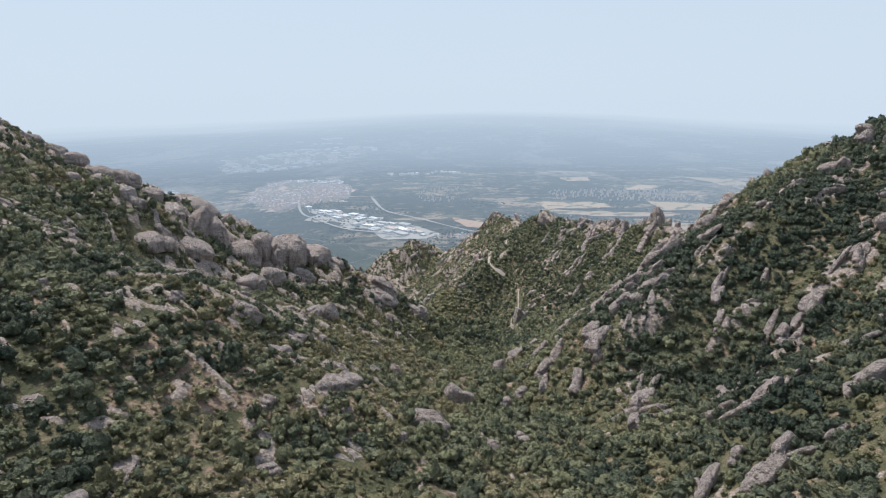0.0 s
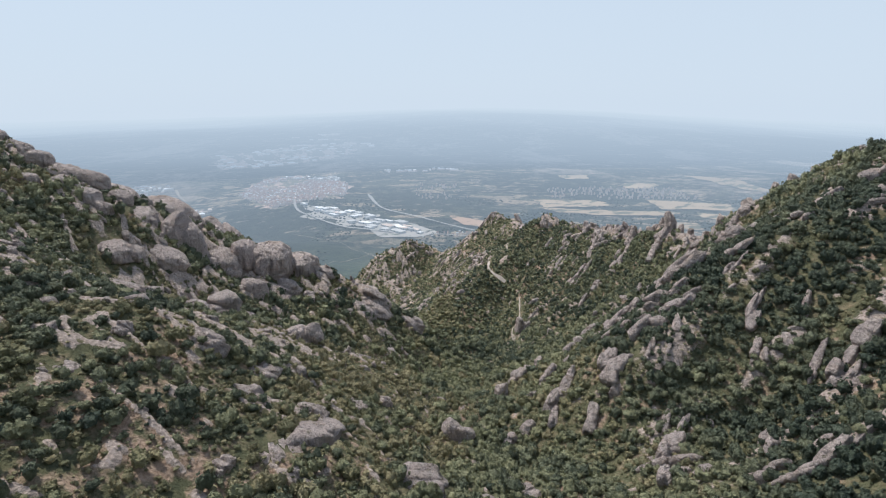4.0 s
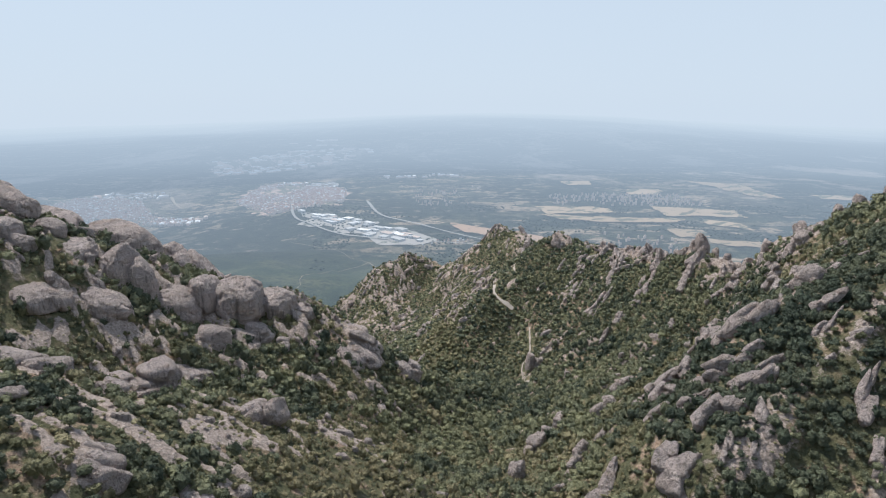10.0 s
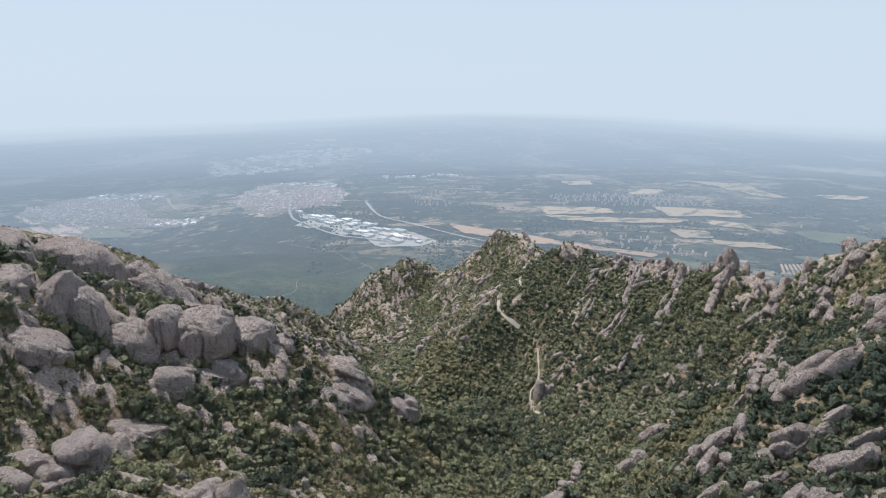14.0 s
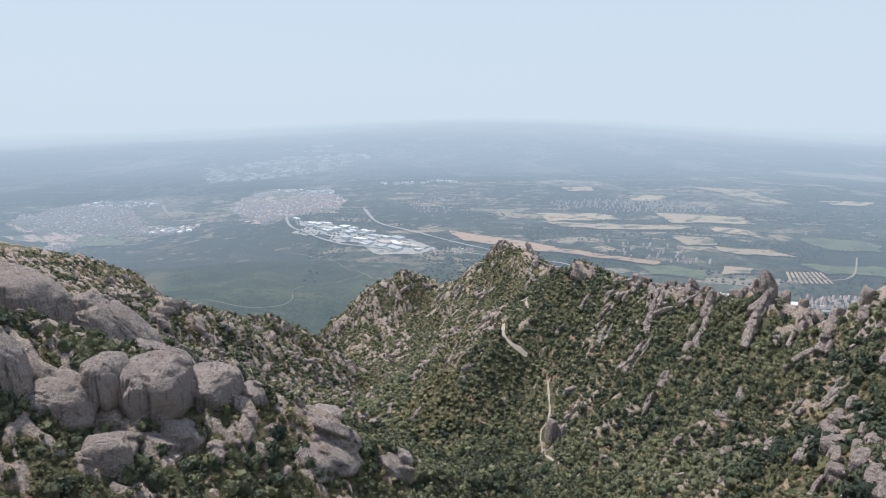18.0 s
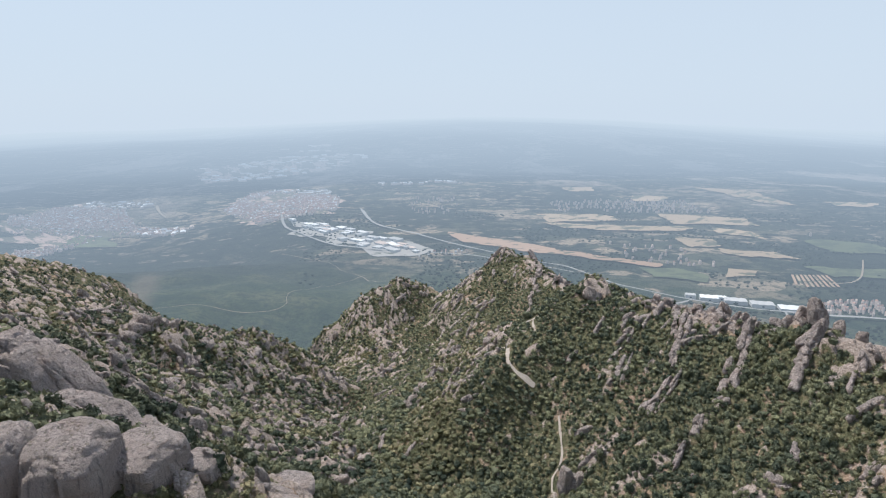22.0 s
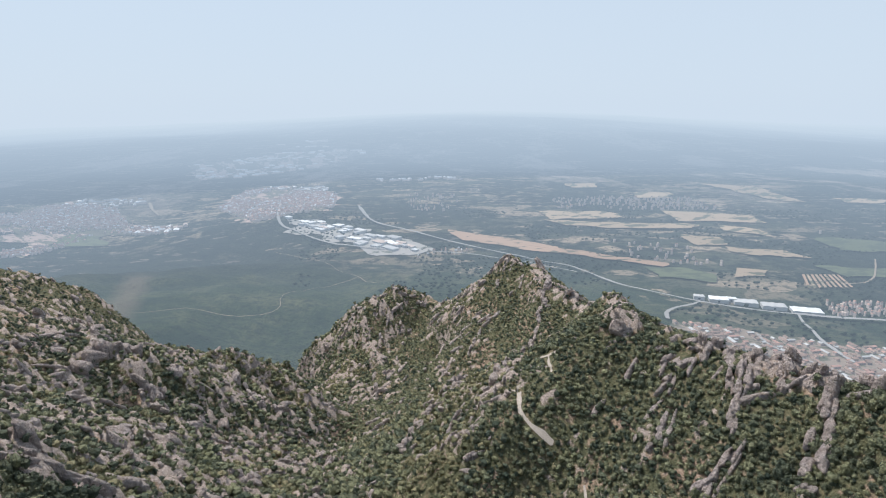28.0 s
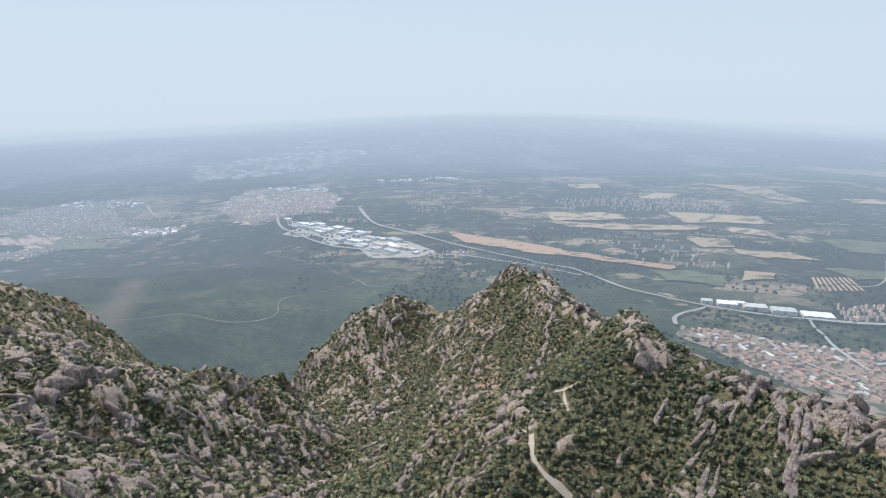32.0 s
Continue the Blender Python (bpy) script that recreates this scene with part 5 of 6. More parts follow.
def build_scrub():
    near_shapes = [leafy(60, 2, 70 + k, 0.20, 1.0) for k in range(10)]
    mid_shapes = [leafy(30, 1, 80 + k, 0.32, 1.0) for k in range(10)]
    far_shapes = [leafy(14, 1, 90 + k, 0.4, 0.9) for k in range(8)]
    # near slopes
    x, y, rng = scatter(3.0, -470, 380, 105, 480, 7)
    x2, y2, _ = scatter(3.3, -470, 380, 480, 660, 6)
    x, y = np.r_[x, x2], np.r_[y, y2]
    rocky = bare_rock(x, y)
    bare = fbm(x, y, 38, 4, 71)
    open_slope = smooth(20, -60, x) * smooth(430, 360, y)
    cover = 1.15 - 0.95 * rocky - (0.7 + 0.7 * open_slope) * np.clip(bare - 0.02, 0, 1) - 0.4 * np.clip(ribs(x, y) - 0.3, 0, 1)
    ok = (rng.uniform(0, 1, len(x)) < cover) & off_rocks(x, y) & trail_gap(x, y, 2.6)
    x, y, open_slope = x[ok], y[ok], open_slope[ok]
    z = ground_height(x, y)
    patch = fbm(x, y, 26, 3, 72)
    kind = 1.5 * patch + 0.2 * rng.normal(size=len(x)) + 0.62 * open_slope * smooth(-170, -70, x) + 0.25 * fbm(x, y, 90, 2, 76) - 0.15 - 0.22 * smooth(40, 100, x) * smooth(480, 420, y) - 0.45 * smooth(20, 60, x) * smooth(470, 530, y)
    radius = np.exp(rng.normal(0.52, 0.52, len(x))) * np.where(y > 480, 1.1, 1.0) * np.where(kind > 0.1, 0.66, 1.0)
    radius = np.minimum(radius, 3.9) * (1 - 0.22 * smooth(20, 60, x) * smooth(500, 540, y))
    tall = rng.uniform(0.75, 1.45, len(x))
    right_slope = smooth(70, 120, x) * smooth(500, 440, y)                       # darker leaf tone on the near right slope
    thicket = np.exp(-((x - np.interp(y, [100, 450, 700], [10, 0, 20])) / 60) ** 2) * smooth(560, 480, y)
    tone = np.clip((0.15 + 0.7 * rng.uniform(0, 1, len(x))) * (1 - 0.4 * right_slope) + 0.3 * thicket + 0.55 * fbm(x, y, 32, 3, 75), 0, 1.2)
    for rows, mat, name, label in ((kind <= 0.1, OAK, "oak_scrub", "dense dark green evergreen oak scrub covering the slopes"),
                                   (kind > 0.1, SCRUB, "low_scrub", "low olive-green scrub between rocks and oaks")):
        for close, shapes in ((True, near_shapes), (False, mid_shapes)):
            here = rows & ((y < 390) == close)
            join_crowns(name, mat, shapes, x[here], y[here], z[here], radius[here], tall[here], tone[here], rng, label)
    # low bushes that fill the flank under the jagged ridge
    x, y, rng = scatter(3.4, 20, 260, 510, 830, 19)
    ok = off_rocks(x, y) & trail_gap(x, y, 2.4) & (bare_rock(x, y) < 0.5) & (rng.uniform(0, 1, len(x)) < 0.9)
    x, y = x[ok], y[ok]
    join_crowns("flank_scrub", OAK, mid_shapes, x, y, ground_height(x, y), np.exp(rng.normal(0.34, 0.3, len(x))), rng.uniform(0.8, 1.4, len(x)), rng.uniform(0, 1, len(x)), rng,
                "low dark green bushes filling the flank below the ridge")
    # the same cover goes on under and behind the start of the flight
    rng = np.random.default_rng(29)
    x, y = rng.uniform(-300, 300, 5000), rng.uniform(-60, 260, 5000)
    ok = (bare_rock(x, y) < 0.4) & ~in_sight(x, y)
    x, y = x[ok], y[ok]
    oak = fbm(x, y, 26, 3, 72) + 0.2 * rng.normal(size=len(x)) < 0.05
    for rows, mat, name, label in ((oak, OAK, "oak_scrub", "dark green oak scrub on the head of the valley"), (~oak, SCRUB, "low_scrub", "olive-green scrub on the head of the valley")):
        n = rows.sum()
        join_crowns(name, mat, mid_shapes, x[rows], y[rows], ground_height(x[rows], y[rows]), np.exp(rng.normal(0.6, 0.3, n)), rng.uniform(0.75, 1.4, n), rng.uniform(0, 1, n), rng, label)
    # small tufts on the open ground
    x, y, rng = scatter(3.2, -420, 240, 105, 520, 9)
    ok = (fbm(x, y, 38, 4, 71) > -0.05) & (rng.uniform(0, 1, len(x)) < 0.55) & off_rocks(x, y, 0.9)
    x, y = x[ok], y[ok]
    tuft = [leafy(5, 1, 110 + k, 0.4, 0.8) for k in range(4)]
    join_crowns("tufts", SCRUB, tuft, x, y, ground_height(x, y), np.exp(rng.normal(-0.35, 0.3, len(x))), rng.uniform(0.6, 1.0, len(x)), rng.uniform(0.2, 1.0, len(x)), rng,
                "small dry tufts and cushions on open ground", "tufts")
    # farther spurs
    x, y, rng = scatter(3.9, -720, 420, 655, 1600, 8)
    rocky = bare_rock(x, y)
    cover = 1.2 - 0.35 * smooth(-330, -450, x) - np.where((y > 930) & (x > -150), 0.15, 0.5) * np.clip(ribs(x, y) - 0.25, 0, 1) - 0.8 * rocky - 0.7 * np.clip(fbm(x, y, 60, 4, 73) - 0.18, 0, 1)
    ok = (rng.uniform(0, 1, len(x)) < cover) & off_rocks(x, y) & trail_gap(x, y, 3.0)
    x, y = x[ok], y[ok]
    z = ground_height(x, y)
    far_hill = smooth(-330, -450, x)
    kind = fbm(x, y, 45, 3, 74) + 0.25 * rng.normal(size=len(x)) - 0.12 - 0.4 * smooth(60, 100, x) * smooth(860, 800, y) + 0.35 * far_hill + 0.35 * smooth(-70, -20, x) * smooth(75, 40, x) * smooth(720, 760, y) * smooth(990, 940, y) - 0.35 * smooth(990, 1060, y) * smooth(-160, -90, x)
    radius = np.exp(rng.normal(0.82, 0.48, len(x))) * np.where(kind > 0.15, 0.8, 1.0) * (1 - 0.5 * far_hill)
    radius = np.minimum(radius, 3.6) * (1 - 0.3 * smooth(20, 60, x) * smooth(830, 780, y)) * (1 - 0.3 * smooth(960, 1040, y) * smooth(-160, -90, x))
    tall, tone = rng.uniform(0.75, 1.3, len(x)), np.clip((rng.uniform(0, 0.9, len(x)) + 0.4 * fbm(x, y, 80, 3, 78)) * (1 - 0.6 * far_hill), 0, 1.1)
    for rows, mat, name, label in ((kind <= 0.15, OAK, "far_oak_scrub", "dark evergreen oak scrub over the distant spurs"),
                                   (kind > 0.15, SCRUB, "far_low_scrub", "olive-green scrub over the distant spurs")):
        join_crowns(name, mat, far_shapes, x[rows], y[rows], z[rows], radius[rows], tall[rows], tone[rows], rng, label)


build_scrub()


def make_bark():
    n = Nodes("grey oak bark")
    grain = n.noise(n.stretch(n.position(), (6, 6, 1)), 1.0, 4)
    return n.finish(n.ramp(grain, (0.3, (0.07, 0.055, 0.045)), (0.7, (0.17, 0.145, 0.12))), 0.95)


BARK = make_bark()


def trunk_mesh(seed):
    """A tapered bent trunk with three limbs."""
    rng = random.Random(seed)
    bm = bmesh.new()
    def limb(base, tip, r0, r1, bend):
        rings = []
        for k in range(5):
            t = k / 4
            c = base.lerp(tip, t) + bend * math.sin(math.pi * t)
            r = r0 + (r1 - r0) * t
            rings.append([bm.verts.new(c + Vector((math.cos(a) * r, math.sin(a) * r, 0))) for a in [i * math.pi / 3 for i in range(6)]])
        for lo, hi in zip(rings, rings[1:]):
            for i in range(6):
                bm.faces.new((lo[i], lo[(i + 1) % 6], hi[(i + 1) % 6], hi[i]))
    fork = Vector((rng.uniform(-0.1, 0.1), rng.uniform(-0.1, 0.1), 0.55))
    limb(Vector((0, 0, -0.25)), fork, 0.085, 0.06, Vector((0.05, 0, 0)))
    for k in range(3):
        a = k * 2.1 + rng.uniform(0, 1)
        limb(fork, fork + Vector((math.cos(a) * 0.45, math.sin(a) * 0.45, 0.5)), 0.05, 0.015, Vector((0, 0, 0.06)))
    mesh = bpy.data.meshes.new("trunk")
    bm.to_mesh(mesh)
    bm.free()
    mesh.materials.append(BARK)
    return mesh


def build_oaks():
    rng = random.Random(12)
    crowns, trunks = [], [trunk_mesh(k) for k in range(3)]
    for k in range(6):
        v, f = leafy(260, 5, 200 + k, 0.15, 0.95, 1)
        crowns.append(mesh_from("crown", v * (1, 1, 0.95) + (0, 0, 0.95), f, [OAK], True, None, tone=np.full(len(v), 0.1 + 0.16 * k)))
    made = []
    xs, ys, g = scatter(8.5, -260, 250, 112, 330, 15)
    ok = off_rocks(xs, ys, 1.1) & (fbm(xs, ys, 40, 3, 77) < 0.15)
    for x, y in list(zip(xs[ok], ys[ok]))[::3][:230]:
        x, y = float(x), float(y)
        ob = new("oak_tree")
        ob.matrix_world = Matrix.Translation((x, y, ground_at(x, y))) @ Matrix.Rotation(rng.uniform(0, 6.28), 4, "Z") @ Matrix.Scale(rng.uniform(1.7, 2.6), 4)
        tagged(ob, "rounded dark green evergreen oak on the dry slope", "tree", "evergreen oaks")
        for name, mesh in (("trunk", rng.choice(trunks)), ("crown", rng.choice(crowns))):
            new(name, mesh).parent = ob


build_oaks()


# ---- a small white hut under the cliff ----
def build_hut():
    spot = Vector((-303, 908, ground_at(-303, 908)))
    ob = new("hut")
    ob.matrix_world = Matrix.Translation(spot) @ Matrix.Rotation(0.3, 4, "Z")
    tagged(ob, "small whitewashed stone hut below the overhanging cliff", "hut")
    lime = Nodes("old whitewash")
    lime.finish(lime.ramp(lime.noise(lime.position(), 1.5, 4), (0.3, (0.55, 0.52, 0.48)), (0.7, (0.78, 0.76, 0.72))), 0.9)
    def solid(name, pts, faces, mat):
        bm = bmesh.new()
        vs = [bm.verts.new(p) for p in pts]
        for f in faces:
            bm.faces.new([vs[i] for i in f])
        mesh = bpy.data.meshes.new(name)
        bm.to_mesh(mesh)
        bm.free()
        mesh.materials.append(mat)
        new(name, mesh).parent = ob
    a, b, h, r = 3.0, 2.2, 3.2, 4.6
    solid("wall", [(-a, -b, -2), (a, -b, -2), (a, b, -2), (-a, b, -2), (-a, -b, h), (a, -b, h), (a, b, h), (-a, b, h), (-a, 0, r), (a, 0, r)],
          [(0, 1, 5, 4), (1, 2, 6, 9, 5), (2, 3, 7, 6), (3, 0, 4, 8, 7)], lime.mat)
    solid("roof", [(-a - 0.3, -b - 0.4, h - 0.1), (a + 0.3, -b - 0.4, h - 0.1), (a + 0.3, 0, r + 0.15), (-a - 0.3, 0, r + 0.15), (-a - 0.3, b + 0.4, h - 0.1), (a + 0.3, b + 0.4, h - 0.1)],
          [(0, 1, 2, 3), (3, 2, 5, 4)], DUST)
    solid("door", [(-0.5, -b - 0.03, 0), (0.5, -b - 0.03, 0), (0.5, -b - 0.03, 2.0), (-0.5, -b - 0.03, 2.0)], [(0, 1, 2, 3)], BARK)


build_hut()


# ---- the plain: fields, roads, towns ----
def lay(name, points, faces, material, label, category, kind="", lift=0.0):
    """A flat piece of the plain, at plan places points (n x 2 or n x 3), drawn in with the sheet."""
    p = np.asarray(points, float)
    if p.shape[1] == 2:
        p = np.c_[p, ground_height(p[:, 0], p[:, 1]) + lift]
    verts, reach, _ = pull_in(p)
    ob = new(name, mesh_from(name, verts, np.asarray(faces), [material], False, None, reach=reach))
    return tagged(ob, label, category, kind=kind)


STRAW = make_plain_paint("ripe straw field", (0.36, 0.275, 0.19), hedge=0.14)
EARTH = make_plain_paint("bare reddish field", (0.38, 0.255, 0.175), hedge=0.11)
CROP = make_plain_paint("dull green field", (0.10, 0.115, 0.06), hedge=0.16)
ASPHALT = make_plain_paint("pale sunlit road", (0.33, 0.32, 0.305))
TRACK_MAT = make_plain_paint("pale dirt track", (0.30, 0.245, 0.185))
WHITE_ROOF = make_plain_paint("white metal roof", (0.78, 0.775, 0.76), 0.5)
GREY_ROOF = make_plain_paint("light grey metal roof", (0.50, 0.49, 0.475), 0.5)
PLASTER = make_plain_paint("cream plaster", (0.54, 0.435, 0.375))
TILE_ROOF = make_plain_paint("terracotta tile roof", (0.43, 0.262, 0.21))
OLD_TILE = make_plain_paint("weathered brown tile roof", (0.29, 0.205, 0.165))
GLASS_DARK = make_plain_paint("dark window glass", (0.05, 0.06, 0.07), 0.2)
FIELDS = (
    (STRAW, [(777, 5093), (1263, 5069), (1400, 4793), (784, 4633)]), (STRAW, [(784, 4620), (1325, 4550), (1787, 4419), (1699, 4214), (857, 4399)]),
    (STRAW, [(1901, 4416), (2100, 4244), (2071, 4022), (1825, 4171)]), (STRAW, [(1777, 5015), (2341, 4822), (2260, 4509), (1705, 4606)]),
    (EARTH, [(14, 4176), (424, 3962), (702, 3650), (803, 3431), (558, 3547), (179, 3862)]), (EARTH, [(690, 3575), (815, 3440), (1190, 3262), (1120, 3180), (800, 3315), (640, 3470)]),
    (STRAW, [(1512, 4068), (1708, 3993), (1674, 3720), (1480, 3704)]), (STRAW, [(1641, 3700), (1920, 3577), (1967, 3452), (1656, 3486)]),
    )
FIELDS_MORE = (
    (STRAW, [(1447, 3132), (1569, 3110), (1474, 2983), (1355, 3000)]), (CROP, [(1900, 3250), (2300, 3200), (2150, 3010), (1900, 3070)]),
    (STRAW, [(1897, 6227), (2226, 6220), (2131, 5826), (1824, 5833)]), (STRAW, [(1387, 6966), (1702, 6983), (1663, 6597), (1368, 6590)]),
    (STRAW, [(3546, 5775), (3981, 5682), (3800, 5434), (3523, 5509)]), (STRAW, [(2880, 6970), (3332, 6643), (3141, 5523), (2958, 5730)]),
    (CROP, [(-2884, 4927), (-2518, 4889), (-2318, 4448), (-2674, 4520)]),
    (CROP, [(2300, 4000), (2700, 3900), (2600, 3600), (2250, 3650)]), (CROP, [(1000, 3160), (1300, 3080), (1250, 2900), (1000, 2960)]))


def fill_outline(corners, step=90.0, seed=0, waver=85.0):
    """A field with softly wavering sides: a ring of even steps about its middle."""
    ring = []
    c = np.array(corners, float)
    for a, b in zip(c, np.roll(c, -1, axis=0)):
        n = max(2, int(np.linalg.norm(b - a) / step))
        ring += [a + (b - a) * k / n for k in range(n)]
    ring = np.array(ring)
    ring = ring + np.c_[fbm(ring[:, 0], ring[:, 1], 190, 4, seed), fbm(ring[:, 1], ring[:, 0], 190, 4, seed + 1)] * waver
    mid = ring.mean(0)
    layers = [mid + (ring - mid) * s for s in (1.0, 0.66, 0.33)]
    n = len(ring)
    pts = np.concatenate(layers + [mid[None]])
    faces = []
    for k in range(2):
        for i in range(n):
            j = (i + 1) % n
            faces += [(k * n + i, k * n + j, (k + 1) * n + j), (k * n + i, (k + 1) * n + j, (k + 1) * n + i)]
    faces += [(2 * n + i, 2 * n + (i + 1) % n, 3 * n) for i in range(n)]
    return pts, np.array(faces)


def flat_lift(p, lift):
    """Above the coarse sheet, which cuts across small swells."""
    return ground_height(p[:, 0], p[:, 1]) + lift * (1 + np.hypot(p[:, 0], p[:, 1] - 220) / 3000)


for k, (paint, corners) in enumerate(FIELDS + FIELDS_MORE):
    pts, faces = fill_outline(corners, 34, 100 + k)
    lay("field", np.c_[pts, flat_lift(pts, 4.0)], faces, paint, "sunburnt harvested field on the wide plain" if paint is not CROP else "dull green field on the wide plain",
        "field", kind="structure")

# a striped vineyard by the foot of the hills
for k in range(9):
    a, b = np.array((1700 + 21 * k, 3045 + 1.5 * k)), np.array((1590 + 27 * k, 2812 + 6 * k))
    side = np.array((6.5, 0.5))
    pts = np.array([a - side, a + side, b + side, b - side])
    lay("vine_strip", np.c_[pts, flat_lift(pts, 4.5)], np.array([[0, 1, 2, 3]]), STRAW if k % 2 else EARTH, "pale strip of ploughed earth in a striped vineyard",
        "field", kind="structure")

ROADS = (
    ("highway", 19, ASPHALT, "wide pale motorway crossing the plain", [(-643, 5238), (-491, 4655), (-365, 4380), (-203, 4175), (13, 3896), (201, 3661), (367, 3466),
     (511, 3269), (628, 3165), (693, 2999), (756, 2788), (839, 2691), (921, 2614), (1001, 2548), (1104, 2497), (1273, 2463), (1470, 2447), (1900, 2400), (2600, 2380)]),
    ("road", 13, ASPHALT, "pale curved slip road beside the motorway", [(767, 2250), (794, 2334), (849, 2408), (945, 2490), (1001, 2540)]),
    ("road", 13, ASPHALT, "pale straight road into the village", [(1330, 2450), (1294, 2362), (1277, 2279), (1255, 2211), (1240, 2120), (1230, 2000)]),
    ("road", 12, ASPHALT, "pale village street", [(1040, 2190), (1020, 2080), (1060, 1980), (1120, 1900)]),
    )
ROADS_MORE = (
    ("road", 15, ASPHALT, "pale avenue through the town", [(-1412, 5802), (-1147, 4671), (-937, 4299), (-749, 4011), (-578, 3812), (-300, 3640)]),
    ("road", 11, ASPHALT, "second carriageway along the motorway", [(-60, 3560), (160, 3480), (330, 3330), (480, 3180), (640, 3020)]),
    ("track", 1.9, TRACK_MAT, "pale dirt track over the wooded hill", [(-990, 2200), (-847, 2302), (-724, 2330), (-656, 2358), (-590, 2400), (-571, 2451), (-590, 2565), (-503, 2775), (-420, 2930),
     (-349, 3038)]),
    ("track", 2.6, TRACK_MAT, "pale dirt track over the wooded hill", [(-938, 3776), (-640, 3400), (-466, 3116), (-349, 3000), (-271, 2799), (-180, 2740)]),
    ("track", 7, TRACK_MAT, "pale farm lane on the plain", [(2300, 3417), (2120, 3160), (2020, 3032), (1911, 2935), (1800, 2900)]),
    ("track", 20, TRACK_MAT, "pale farm lane on the plain", [(-2760, 6164), (-2573, 5813), (-2432, 5611)]))
for k, (name, width, paint, label, line) in enumerate(ROADS + ROADS_MORE):
    pts = curve_points(line, 40)
    verts, faces = ribbon(pts, width * (1.2 if name == "track" else 1.0), 0, k)
    verts[:, 2] = flat_lift(verts[:, :2], 5.5)
    lay(name, verts, faces, paint, label, "road", kind="structure")


# ---- buildings ----
def block_faces():
    return np.array([(0, 1, 5, 4), (1, 2, 6, 5), (2, 3, 7, 6), (3, 0, 4, 7)])


def far_mesh(name, local, faces, material, at, turn, reach, shrink):
    """A mesh whose lengths are drawn in with the distance."""
    c, s = math.cos(turn), math.sin(turn)
    p = np.asarray(local, float) * shrink
    w = np.c_[p[:, 0] * c - p[:, 1] * s, p[:, 0] * s + p[:, 1] * c, p[:, 2]]
    return mesh_from(name, w, np.asarray(faces), [material], False, None, reach=np.full(len(w), reach))


def far_spot(x, y):
    p = np.array([[x, y, float(flat_lift(np.array([[x, y]]), 2.5)[0])]])
    spot, reach, shrink = pull_in(p)
    return spot[0], float(reach[0]), float(shrink[0])


def house(x, y, w, d, h, turn, roof_mat=None):
    """Plastered walls, a pitched tile roof with eaves, and rows of windows."""
    spot, reach, shrink = far_spot(x, y)
    ob = new("house")
    ob.location = spot
    tagged(ob, "cream plastered village house with a terracotta roof" if roof_mat in (None, TILE_ROOF) else "cream plastered village house with a pale roof", "house", "village houses")
    a, b = w / 2, d / 2
    box = [(-a, -b, -4), (a, -b, -4), (a, b, -4), (-a, b, -4), (-a, -b, h), (a, -b, h), (a, b, h), (-a, b, h)]
    e, r = 0.6, h + d * 0.22
    roof = [(-a - e, -b - e, h), (a + e, -b - e, h), (a + e, b + e, h), (-a - e, b + e, h), (-a - e, 0, r), (a + e, 0, r),
            (-a - e, -b - e, h - 0.3), (a + e, -b - e, h - 0.3), (a + e, b + e, h - 0.3), (-a - e, b + e, h - 0.3)]
    roof_faces = [(0, 1, 5, 4), (2, 3, 4, 5), (6, 7, 1, 0), (8, 9, 3, 2), (3, 0, 4, 4), (1, 2, 5, 5)]
    quads = [f for f in roof_faces if len(set(f)) == 4]
    tris = [(3, 0, 4), (1, 2, 5)]
    all_tris = [(f[0], f[1], f[2]) for f in quads] + [(f[0], f[2], f[3]) for f in quads] + tris
    panes, pane_faces = [], []
    for k in range(max(2, int(w / 4))):
        for z in ([1.2, 4.2] if h > 5 else [1.2]):
            px = -a + (k + 0.5) * w / max(2, int(w / 4))
            n = len(panes)
            panes += [(px - 0.6, -b - 0.08, z), (px + 0.6, -b - 0.08, z), (px + 0.6, -b - 0.08, z + 1.5), (px - 0.6, -b - 0.08, z + 1.5)]
            pane_faces.append((n, n + 1, n + 2, n + 3))
    for name, pts, faces, mat in (("wall", box, block_faces(), PLASTER), ("roof", roof, all_tris, roof_mat or TILE_ROOF), ("window", panes, pane_faces, GLASS_DARK)):
        piece = new(name, far_mesh(name, pts, faces, mat, spot, turn, reach, shrink))
        piece.parent = ob
        if name == "window":
            tagged(piece, "rows of small dark windows", kind="stuff")
    return ob


